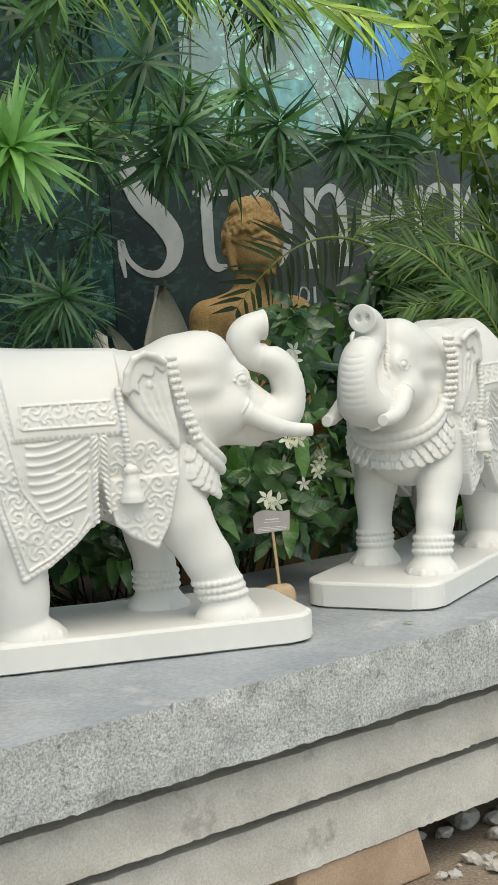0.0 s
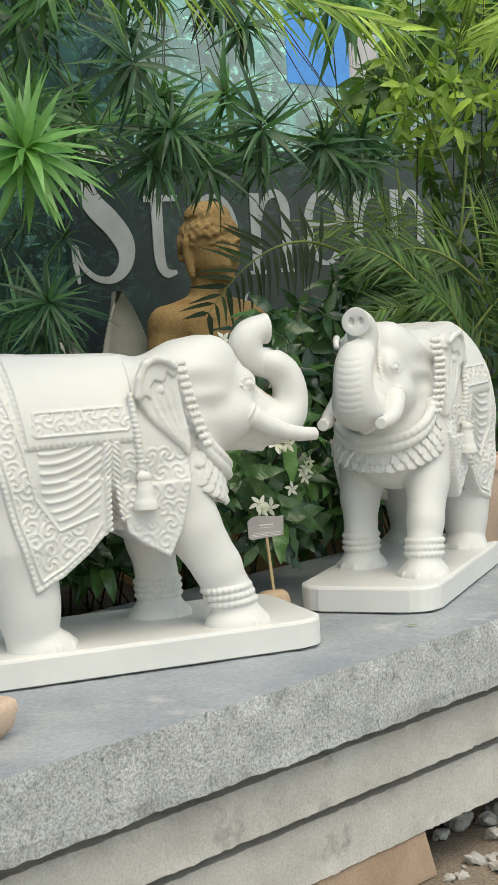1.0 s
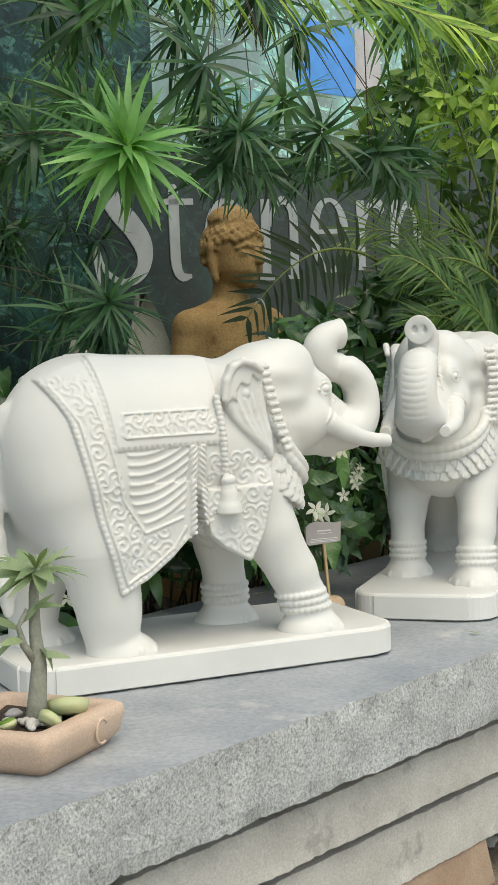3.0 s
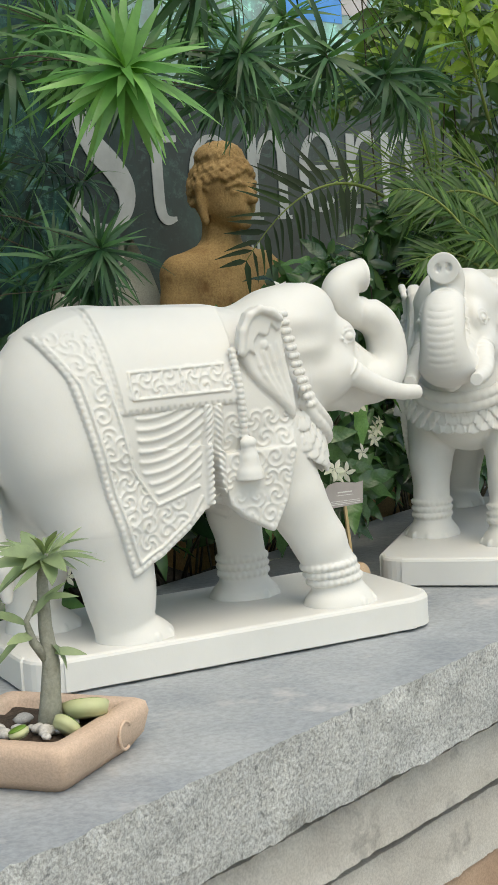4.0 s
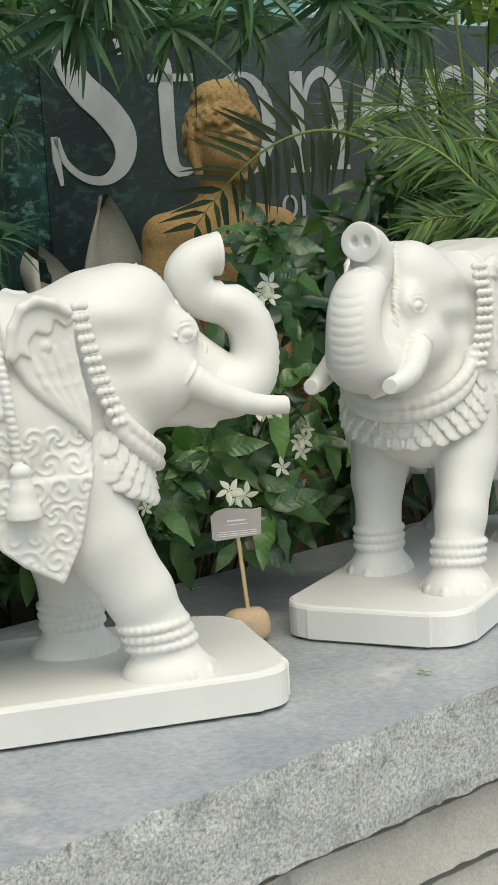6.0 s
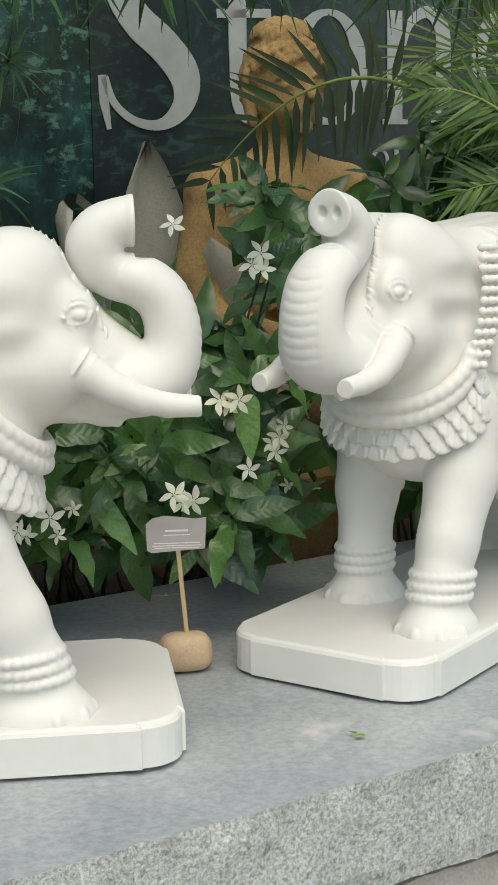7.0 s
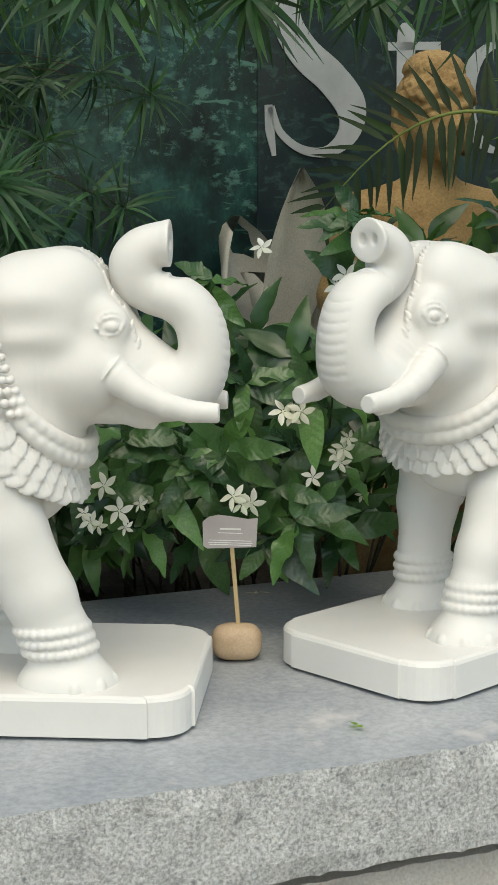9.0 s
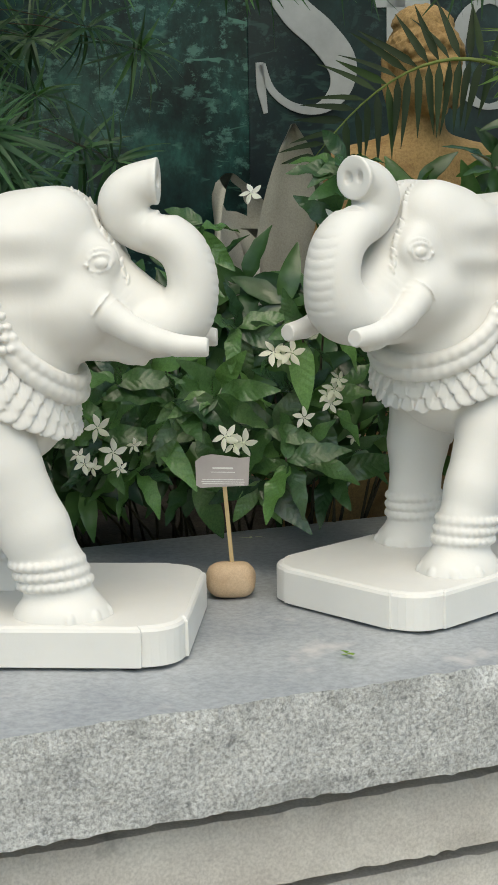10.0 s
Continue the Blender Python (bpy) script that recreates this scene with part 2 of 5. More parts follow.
def leaf_shape(length, width, droop=0.2, fold=0.15, steps=6, tip=1.6, wave=0.0):
    """A leaf along +x, its face up, with a folded midrib, a drooping tip and a wavy margin."""
    verts, faces = [], []
    for i in range(steps + 1):
        s = i / steps
        w = width * 0.5 * (math.sin(math.pi * min(1, s ** (1 / tip) * 0.97 + 0.03)) ** 0.8) if 0 < i < steps else width * 0.03
        z = -droop * length * s * s
        verts += [(length * s, -w, z + fold * w + wave * w * math.sin(17 * s)), (length * s, 0, z), (length * s, w, z + fold * w + wave * w * math.sin(17 * s + 2))]
        if i:
            o = 3 * (i - 1)
            faces += [(o, o + 3, o + 4, o + 1), (o + 1, o + 4, o + 5, o + 2)]
    return verts, faces


def aim(at, way, roll=0.0, face=None):
    """A pose with +x along way, and its +z turned to face."""
    x = Vector(way).normalized()
    z = Vector(face) if face is not None else Vector((0, 0, 1))
    z = z - x * z.dot(x)
    z = z.normalized() if z.length > 1e-4 else x.orthogonal().normalized()
    turn = Matrix((x, z.cross(x), z)).transposed().to_4x4()
    return Matrix.Translation(at) @ turn @ pose(0, 0, 0, math.degrees(roll), 0, 0)


# ---- carved forms: a solid described by distances, skinned by a grid ----
def smooth_min(a, b, k):
    h = np.clip(0.5 + 0.5 * (b - a) / k, 0, 1)
    return b + (a - b) * h - k * h * (1 - h)


class Carving:
    def __init__(self, lo, hi, step):
        self.lo, self.step = np.array(lo, np.float32), step
        self.axes = [np.arange(lo[i], hi[i], step, dtype=np.float32) for i in range(3)]
        self.d = np.full([len(a) for a in self.axes], 1.0, np.float32)

    def window(self, lo, hi):
        cut, grids = [], []
        for i in range(3):
            a, b = np.searchsorted(self.axes[i], (lo[i], hi[i]))
            cut.append(slice(a, b))
        x, y, z = (self.axes[i][cut[i]] for i in range(3))
        return tuple(cut), x[:, None, None], y[None, :, None], z[None, None, :]

    def join(self, cut, d, k):
        if k > 0:
            self.d[cut] = smooth_min(self.d[cut], d, k)
        else:
            self.d[cut] = np.minimum(self.d[cut], d)

    def cone(self, a, b, ra, rb, k=0.01, sy=1.0):
        """A round cone from a to b; sy: width across y against the height."""
        a, b = np.array(a, float), np.array(b, float)
        r = max(ra, rb) * max(1, sy) + 3 * k + 4 * self.step
        cut, x, y, z = self.window(np.minimum(a, b) - r, np.maximum(a, b) + r)
        ab = b - a
        q = (y - a[1]) / sy
        ab_y = ab[1] / sy
        s = np.clip(((x - a[0]) * ab[0] + q * ab_y + (z - a[2]) * ab[2]) / max(1e-9, ab[0] ** 2 + ab_y ** 2 + ab[2] ** 2), 0, 1)
        d = np.sqrt((x - a[0] - s * ab[0]) ** 2 + (q - s * ab_y) ** 2 + (z - a[2] - s * ab[2]) ** 2) - (ra + (rb - ra) * s)
        self.join(cut, d * min(1, sy), k)

    def chain(self, pts, k=0.01, sy=1.0):
        """Round cones through rows of x, y, z, radius."""
        for p, q in zip(pts, pts[1:]):
            self.cone(p[:3], q[:3], p[3], q[3], k, sy)

    def ball(self, c, r, k=0.01, turn=None):
        """An ellipsoid; turn: the matrix of its axes."""
        c, r = np.array(c, float), np.array(r, float)
        e = r.max() + 3 * k + 4 * self.step
        cut, x, y, z = self.window(c - e, c + e)
        x, y, z = x - c[0], y - c[1], z - c[2]
        if turn is not None:
            x, y, z = (turn[0][i] * x + turn[1][i] * y + turn[2][i] * z for i in range(3))
        k0 = np.sqrt((x / r[0]) ** 2 + (y / r[1]) ** 2 + (z / r[2]) ** 2)
        k1 = np.sqrt((x / r[0] ** 2) ** 2 + (y / r[1] ** 2) ** 2 + (z / r[2] ** 2) ** 2)
        self.join(cut, k0 * (k0 - 1) / np.maximum(k1, 1e-6), k)

    def hollow(self, c, r, k=0.008):
        c, r = np.array(c, float), np.array(r, float)
        e = r.max() + 3 * k + 4 * self.step
        cut, x, y, z = self.window(c - e, c + e)
        k0 = np.sqrt(((x - c[0]) / r[0]) ** 2 + ((y - c[1]) / r[1]) ** 2 + ((z - c[2]) / r[2]) ** 2)
        self.d[cut] = -smooth_min(-self.d[cut], (k0 - 1) * r.min(), k)

    def skin(self, x, z, side):
        """How far out the surface lies at x, z, towards one side."""
        i, k = np.argmin(np.abs(self.axes[0] - x)), np.argmin(np.abs(self.axes[2] - z))
        inside = (self.d[i, :, k] < 0) & (self.axes[1] * side > 0)
        return float(np.abs(self.axes[1][inside]).max()) if inside.any() else 0.0

    def flap(self, outline, reach, thick, side, k=0.003):
        """A sheet with the given outline in x and z, standing off to one side by reach(x, z)."""
        xs, zs = [p[0] for p in outline], [p[1] for p in outline]
        a = np.searchsorted(self.axes[0], (min(xs) - 0.02, max(xs) + 0.02))
        b = np.searchsorted(self.axes[2], (min(zs) - 0.02, max(zs) + 0.02))
        y = self.axes[1] * side
        px, pz = self.axes[0][a[0]:a[1], None], self.axes[2][None, b[0]:b[1]]
        _, rim, inn = poly_mask(px, pz, outline)
        sheet = np.where(inn, -rim, rim)[:, None, :]
        layer = np.abs(y[None, :, None] - reach(px, pz)[:, None, :]) - thick
        d = -smooth_min(-sheet, -layer, thick * 0.9)
        cut = (slice(a[0], a[1]), slice(None), slice(b[0], b[1]))
        self.join(cut, d.astype(np.float32), k)

    def mesh(self, name):
        """Skins the zero level: one vertex in each cell that it crosses."""
        d = self.d
        inside = d < 0
        n = [s - 1 for s in d.shape]
        corner = [(i, j, k) for i in (0, 1) for j in (0, 1) for k in (0, 1)]
        count = sum(inside[i:i + n[0], j:j + n[1], k:k + n[2]].astype(np.int8) for i, j, k in corner)
        cells = np.argwhere((count > 0) & (count < 8))
        index = np.full(n, -1, np.int64)
        index[tuple(cells.T)] = np.arange(len(cells))
        total, hits = np.zeros((len(cells), 3)), np.zeros(len(cells))
        for a in corner:
            for axis in range(3):
                if a[axis]:
                    continue
                b = list(a)
                b[axis] = 1
                pa, pb = cells + a, cells + b
                da, db = d[tuple(pa.T)], d[tuple(pb.T)]
                cross = (da < 0) != (db < 0)
                s = np.where(cross, da / np.where(cross, da - db, 1), 0)
                total += np.where(cross[:, None], pa + (np.array(b) - a) * s[:, None], 0)
                hits += cross
        verts = self.lo + total / hits[:, None] * self.step
        faces = []
        for axis in range(3):
            u, v = (axis + 1) % 3, (axis + 2) % 3
            size = list(d.shape)
            size[axis] -= 1
            lo = [slice(0, s) for s in size]
            hi = list(lo)
            hi[axis] = slice(1, d.shape[axis])
            e = np.argwhere(inside[tuple(lo)] != inside[tuple(hi)])
            e = e[(e[:, u] > 0) & (e[:, v] > 0) & (e[:, u] < n[u]) & (e[:, v] < n[v])]
            flip = inside[tuple(e.T)]
            du, dv = np.eye(3, dtype=int)[u], np.eye(3, dtype=int)[v]
            quad = np.stack([index[tuple((e - o).T)] for o in (du + dv, dv, 0 * du, du)], 1)
            quad[~flip] = quad[~flip][:, ::-1]
            faces.append(quad)
        faces = np.concatenate(faces)
        faces = faces[(faces >= 0).all(1)]
        return verts, faces


def quick_mesh(name, verts, faces):
    me = bpy.data.meshes.new(name)
    me.vertices.add(len(verts))
    me.vertices.foreach_set("co", np.asarray(verts, np.float32).ravel())
    me.loops.add(faces.size)
    me.loops.foreach_set("vertex_index", faces.astype(np.int32).ravel())
    me.polygons.add(len(faces))
    me.polygons.foreach_set("loop_start", np.arange(0, faces.size, 4, dtype=np.int32))
    me.polygons.foreach_set("use_smooth", np.ones(len(faces), bool))
    me.update(calc_edges=True)
    me.validate()
    return me


def poly_mask(px, pz, pts, soft=0.004):
    """How far inside a convex-or-not outline, as 0 to 1 with a soft edge."""
    inside = np.zeros(np.broadcast(px, pz).shape, bool)
    near = np.full(inside.shape, 9.0, np.float32)
    for (x0, z0), (x1, z1) in zip(pts, pts[1:] + pts[:1]):
        inside ^= ((z0 > pz) != (z1 > pz)) & (px < (x1 - x0) * (pz - z0) / (z1 - z0 + 1e-9) + x0)
        s = np.clip(((px - x0) * (x1 - x0) + (pz - z0) * (z1 - z0)) / ((x1 - x0) ** 2 + (z1 - z0) ** 2), 0, 1)
        near = np.minimum(near, np.hypot(px - x0 - s * (x1 - x0), pz - z0 - s * (z1 - z0)))
    return np.clip(np.where(inside, near, -near) / soft + 0.5, 0, 1), near, inside


def line_field(px, pz, pts):
    """Distance to a polyline, and the way along it."""
    near, along, run = np.full(np.broadcast(px, pz).shape, 9.0, np.float32), 0.0, 0.0
    for (x0, z0), (x1, z1) in zip(pts, pts[1:]):
        size = math.hypot(x1 - x0, z1 - z0)
        s = np.clip(((px - x0) * (x1 - x0) + (pz - z0) * (z1 - z0)) / size ** 2, 0, 1)
        d = np.hypot(px - x0 - s * (x1 - x0), pz - z0 - s * (z1 - z0))
        along = np.where(d < near, run + s * size, along)
        near = np.minimum(near, d)
        run += size
    return near, along


def rope(px, pz, pts, r=0.007, pitch=0.013, h=0.007):
    near, along = line_field(px, pz, pts)
    shape = np.sqrt(np.clip(1 - (near / r) ** 2, 0, 1))
    return shape * h * (0.65 + 0.35 * np.abs(np.sin(math.pi * along / pitch)))


def scrolls(px, pz, centres, r=0.03, h=0.005):
    """Carved spiral tendrils round the given places."""
    out = np.zeros(np.broadcast(px, pz).shape, np.float32)
    for i, (cx, cz, s) in enumerate(centres):
        a, q = np.arctan2(pz - cz, (px - cx) * s), np.hypot(px - cx, pz - cz)
        wave = 0.5 + 0.5 * np.cos(2 * math.pi * q / 0.0150 - a * (1 + i % 3) + i)
        out = np.maximum(out, h * wave ** 2.6 * np.clip((r - q) / 0.006, 0, 1))
    return out


def elephant_form():
    c = Carving((-0.875, -0.235, 0.052), (0.125, 0.235, 0.775), 0.0025)
    # barrel of the body, rump, chest
    c.cone((-0.61, 0, 0.495), (-0.40, 0, 0.495), 0.205, 0.195, 0, 0.83)
    c.ball((-0.66, 0, 0.47), (0.155, 0.160, 0.21), 0.05)
    c.ball((-0.29, 0, 0.46), (0.135, 0.135, 0.19), 0.05)
    c.ball((-0.215, 0, 0.42), (0.075, 0.095, 0.12), 0.05)
    # legs, near side at -y
    c.chain([(-0.285, -0.085, 0.40, 0.085), (-0.245, -0.095, 0.30, 0.066), (-0.190, -0.10, 0.20, 0.054), (-0.163, -0.10, 0.135, 0.050), (-0.150, -0.10, 0.085, 0.054)], 0.012, 0.86)
    c.chain([(-0.30, 0.085, 0.38, 0.082), (-0.280, 0.10, 0.25, 0.058), (-0.270, 0.10, 0.16, 0.0475), (-0.268, 0.10, 0.085, 0.054)], 0.012, 0.88)
    c.chain([(-0.665, -0.080, 0.40, 0.088), (-0.645, -0.095, 0.29, 0.074), (-0.625, -0.10, 0.17, 0.052), (-0.62, -0.10, 0.085, 0.055)], 0.07, 0.92)
    c.chain([(-0.69, 0.080, 0.38, 0.088), (-0.725, 0.10, 0.24, 0.062), (-0.735, 0.10, 0.085, 0.054)], 0.07, 0.92)
    for x, y in ((-0.150, -0.10), (-0.268, 0.10), (-0.598, -0.10), (-0.715, 0.10)):
        c.ball((x, y, 0.058), (0.078, 0.067, 0.056), 0.010)
        for a in (-1.25, -0.62, 0.0, 0.62, 1.25):
            c.ball((x + 0.0685 * math.cos(a), y + 0.0585 * math.sin(a), 0.066), (0.0105, 0.0125, 0.018), 0.0015)
    # tail
    c.chain([(-0.80, 0, 0.58, 0.022), (-0.835, 0.0, 0.48, 0.018), (-0.832, 0.0, 0.32, 0.015), (-0.82, 0.0, 0.22, 0.024), (-0.815, 0, 0.16, 0.012)], 0.02)
    # carved cloths on the flanks
    px, pz = c.axes[0][:, None], c.axes[2][None, :]
    lift = np.zeros((px.shape[0], pz.shape[1]), np.float32)
    blanket, _, _ = poly_mask(px, pz, [(-0.655, 0.76), (-0.622, 0.508), (-0.383, 0.508), (-0.372, 0.76)])
    sash, near, _ = poly_mask(px, pz, [(-0.765, 0.76), (-0.755, 0.66), (-0.708, 0.575), (-0.660, 0.353), (-0.616, 0.200), (-0.560, 0.225), (-0.500, 0.270), (-0.465, 0.305), (-0.410, 0.300), (-0.40, 0.76)])
    front, _, _ = poly_mask(px, pz, [(-0.44, 0.70), (-0.44, 0.318), (-0.40, 0.300), (-0.372, 0.275), (-0.318, 0.245), (-0.290, 0.30), (-0.255, 0.44), (-0.25, 0.70)])
    lift += 0.007 * np.maximum(sash, front) + 0.008 * blanket
    # the cloths hang free of the legs
    for pts in ([(-0.700, 0.42), (-0.660, 0.353), (-0.616, 0.200), (-0.560, 0.225), (-0.500, 0.270), (-0.460, 0.305), (-0.46, 0.42)],
                [(-0.42, 0.40), (-0.40, 0.300), (-0.372, 0.275), (-0.318, 0.245), (-0.290, 0.30), (-0.262, 0.40)]):
        _, rim, inn = poly_mask(px, pz, pts)
        sheet = np.where(inn, -rim, rim)
        yy = np.abs(c.axes[1])[None, :, None]
        lean = 0.142 + 0.05 * np.clip(pz - 0.24, 0, 0.2)
        c.d = smooth_min(c.d, np.maximum(sheet[:, None, :], np.abs(yy - lean[:, None, :]) - 0.012).astype(np.float32), 0.006)
    # pleats that hang in swags
    swag, _, _ = poly_mask(px, pz, [(-0.600, 0.505), (-0.595, 0.40), (-0.555, 0.335), (-0.470, 0.37), (-0.456, 0.505)])
    sag = (3.2 * (px + 0.55) ** 2 + 0.14 * (px + 0.55)) * (1 + 3.5 * np.clip(0.5 - pz, 0, 0.2))
    lift += swag * 0.0045 * (0.5 + 0.5 * np.cos(2 * math.pi * (pz - sag) / 0.0205)) ** 2.2
    strip, _, _ = poly_mask(px, pz, [(-0.748, 0.66), (-0.700, 0.575), (-0.652, 0.353), (-0.610, 0.215), (-0.575, 0.24), (-0.50, 0.29), (-0.475, 0.345), (-0.555, 0.315), (-0.605, 0.40), (-0.625, 0.50), (-0.66, 0.66)])
    rng = random.Random(4)
    spots = []
    for i in range(15):
        for j in range(15):
            spots.append((-0.77 + 0.037 * i + rng.uniform(-0.005, 0.005), 0.20 + 0.036 * j + rng.uniform(-0.005, 0.005) + 0.018 * (i % 2), 1 if (i + j) % 2 else -1))
    vine = scrolls(px, pz, [p for p in spots if strip[np.argmin(np.abs(px[:, 0] - p[0])), np.argmin(np.abs(pz[0] - p[1]))] > 0.3], 0.0255, 0.0034)
    lift += strip * vine
    band, _, _ = poly_mask(px, pz, [(-0.612, 0.583), (-0.610, 0.525), (-0.392, 0.525), (-0.388, 0.583)])
    lift += band * scrolls(px, pz, [(-0.597 + 0.0245 * k, 0.554 + (0.012 if k % 2 else -0.012), 1 if k % 2 else -1) for k in range(9)], 0.024, 0.0034)
    lift += front * scrolls(px, pz, [(-0.405 + 0.040 * i + 0.014 * (j % 2), 0.28 + 0.037 * j, 1 if (i + j) % 2 else -1) for i in range(5) for j in range(6)], 0.025, 0.0032)
    for frame_ in ([(-0.604, 0.578), (-0.602, 0.528), (-0.396, 0.528), (-0.393, 0.578), (-0.604, 0.578)], [(-0.500, 0.528), (-0.494, 0.55), (-0.500, 0.578)], [(-0.737, 0.64), (-0.694, 0.565), (-0.648, 0.353), (-0.606, 0.222)], [(-0.668, 0.64), (-0.632, 0.50), (-0.612, 0.40), (-0.56, 0.325), (-0.475, 0.352)], [(-0.606, 0.222), (-0.555, 0.245), (-0.495, 0.29), (-0.468, 0.33)]):
        lift = np.maximum(lift, 0.0115 * (sash + blanket * 0.65) * np.clip((0.0045 - line_field(px, pz, frame_)[0]) / 0.002, 0, 1))
    for pts, r, h in (([(-0.655, 0.72), (-0.622, 0.510)], 0.006, 0.007), ([(-0.622, 0.509), (-0.385, 0.509)], 0.010, 0.011), ([(-0.612, 0.585), (-0.388, 0.585)], 0.004, 0.004),
                      ([(-0.757, 0.67), (-0.708, 0.575), (-0.660, 0.353), (-0.616, 0.205)], 0.006, 0.006), ([(-0.616, 0.205), (-0.560, 0.230), (-0.500, 0.275), (-0.467, 0.308)], 0.007, 0.007),
                      ([(-0.446, 0.505), (-0.446, 0.31)], 0.008, 0.009), ([(-0.428, 0.505), (-0.428, 0.31)], 0.008, 0.009),
                      ([(-0.375, 0.285), (-0.318, 0.25), (-0.290, 0.305), (-0.262, 0.42)], 0.006, 0.006), ([(-0.675, 0.62), (-0.628, 0.50)], 0.003, 0.004)):
        lift = np.maximum(lift, rope(px, pz, pts, r, 0.013, h) + 0.004)* (line_field(px, pz, pts)[0] < r) + lift * (line_field(px, pz, pts)[0] >= r)
    # broad double braid between the cloths
    braid = (np.abs(px + 0.437) < 0.021) & (pz > 0.312) & (pz < 0.503)
    across = np.abs(np.abs(px + 0.437) - 0.0105) / 0.0105
    twist = 0.55 + 0.45 * np.cos(2 * math.pi * (pz + 0.9 * np.abs(px + 0.437)) / 0.0125)
    lift = np.where(braid, 0.006 + 0.012 * np.sqrt(np.clip(1 - across ** 2, 0, 1)) * (0.6 + 0.4 * twist), lift)
    lift[:, :] *= (px[:, :] > -0.80)
    y = np.abs(c.axes[1])
    c.d -= lift[:, None, :] * np.clip((y - 0.03) / 0.05, 0, 1)[None, :, None] * np.clip((0.03 - np.abs(c.d)) / 0.01, 0, 1)
    # head
    c.ball((-0.205, 0, 0.60), (0.115, 0.118, 0.112), 0.04)
    c.ball((-0.155, -0.032, 0.650), (0.062, 0.052, 0.064), 0.03)
    c.ball((-0.155, 0.032, 0.650), (0.062, 0.052, 0.064), 0.03)
    c.ball((-0.14, 0, 0.530), (0.085, 0.096, 0.080), 0.03)
    c.ball((-0.10, 0, 0.575), (0.056, 0.070, 0.072), 0.03)
    for s in (-1, 1):
        c.hollow((-0.190, s * 0.136, 0.610), (0.070, 0.028, 0.024), 0.032)
        c.hollow((-0.172, s * 0.119, 0.557), (0.055, 0.014, 0.015), 0.028)
    c.chain([(-0.150, 0, 0.492, 0.046), (-0.095, 0, 0.478, 0.030), (-0.050, 0, 0.457, 0.015), (-0.030, 0, 0.446, 0.008)], 0.010, 1.25)
    for s in (-1, 1):
        c.ball((-0.092, s * 0.056, 0.606), (0.034, 0.016, 0.028), 0.026)
        # almond eye between two lids, with a crease above
        ex, ez = -0.081, 0.601
        c.ball((ex + 0.001, s * (c.skin(ex, ez, s) - 0.0020), ez), (0.0115, 0.0070, 0.0085), 0.0)
        for up, r, wide in ((0.0140, 0.0028, 0.0190), (0.0220, 0.0020, 0.0215), (-0.0120, 0.0025, 0.0180), (-0.0190, 0.0015, 0.0165)):
            lid = []
            for k in range(11):
                a = math.pi * k / 10
                x, z = ex + wide * math.cos(a), ez + up * math.sin(a) ** 0.9 + 0.002 * math.cos(a)
                lid.append((x, s * (c.skin(x, z, s) + 0.0006), z, r))
            c.chain(lid, 0.0006)
        c.ball((-0.112, s * 0.058, 0.533), (0.048, 0.036, 0.040), 0.028)
        # tusk with the folds of skin round its root
        c.chain([(-0.092, s * 0.064, 0.543, 0.027), (-0.068, s * 0.072, 0.523, 0.0245), (-0.034, s * 0.079, 0.502, 0.0215), (0.000, s * 0.082, 0.487, 0.0190), (0.035, s * 0.079, 0.478, 0.0168), (0.095, s * 0.072, 0.473, 0.0140)], 0.003)
        for x, z, r in ((-0.083, 0.535, 0.0280), (-0.073, 0.527, 0.0268), (-0.064, 0.520, 0.0255)):
            c.ball((x, s * 0.0705, z), (0.0038, r, r), 0.002, Matrix.Rotation(radians(36), 3, "Y"))
        # ear: a broad leaf that stands off behind, its upper rim folded over
        tuck = 0.0 if s < 0 else 0.020
        lift_out = lambda px, pz: 0.134 - tuck + 0.030 * np.clip((-0.245 - px + 0.10 * (0.60 - pz)) / 0.11, 0, 1) ** 0.8 + 0.012 * np.clip((0.56 - pz) / 0.1, 0, 1)
        rim = [(-0.270, 0.640), (-0.280, 0.660), (-0.302, 0.675), (-0.329, 0.681), (-0.352, 0.670), (-0.367, 0.642), (-0.373, 0.603), (-0.370, 0.583)]
        c.flap(rim + [(-0.355, 0.556), (-0.334, 0.530), (-0.305, 0.504), (-0.282, 0.484), (-0.258, 0.457), (-0.250, 0.466), (-0.251, 0.500), (-0.257, 0.540), (-0.265, 0.58)], lambda px, pz: lift_out(px, pz) - 0.008, 0.017, s)
        if s < 0:
            c.flap(rim + [(-0.356, 0.597), (-0.340, 0.588), (-0.343, 0.613), (-0.331, 0.628), (-0.314, 0.622), (-0.306, 0.626), (-0.300, 0.644), (-0.284, 0.630)], lambda px, pz: lift_out(px, pz) + 0.009, 0.0075, s, 0.0025)
        c.chain([(x, s * (0.158 - tuck + 0.020 * min(1, (-0.262 - x) / 0.06)), z - 0.006, 0.0075) for x, z in rim[1:7]], 0.006)
        c.ball((-0.318, s * (c.skin(-0.318, 0.606, s) + 0.001), 0.606), (0.010, 0.006, 0.010), 0.003)
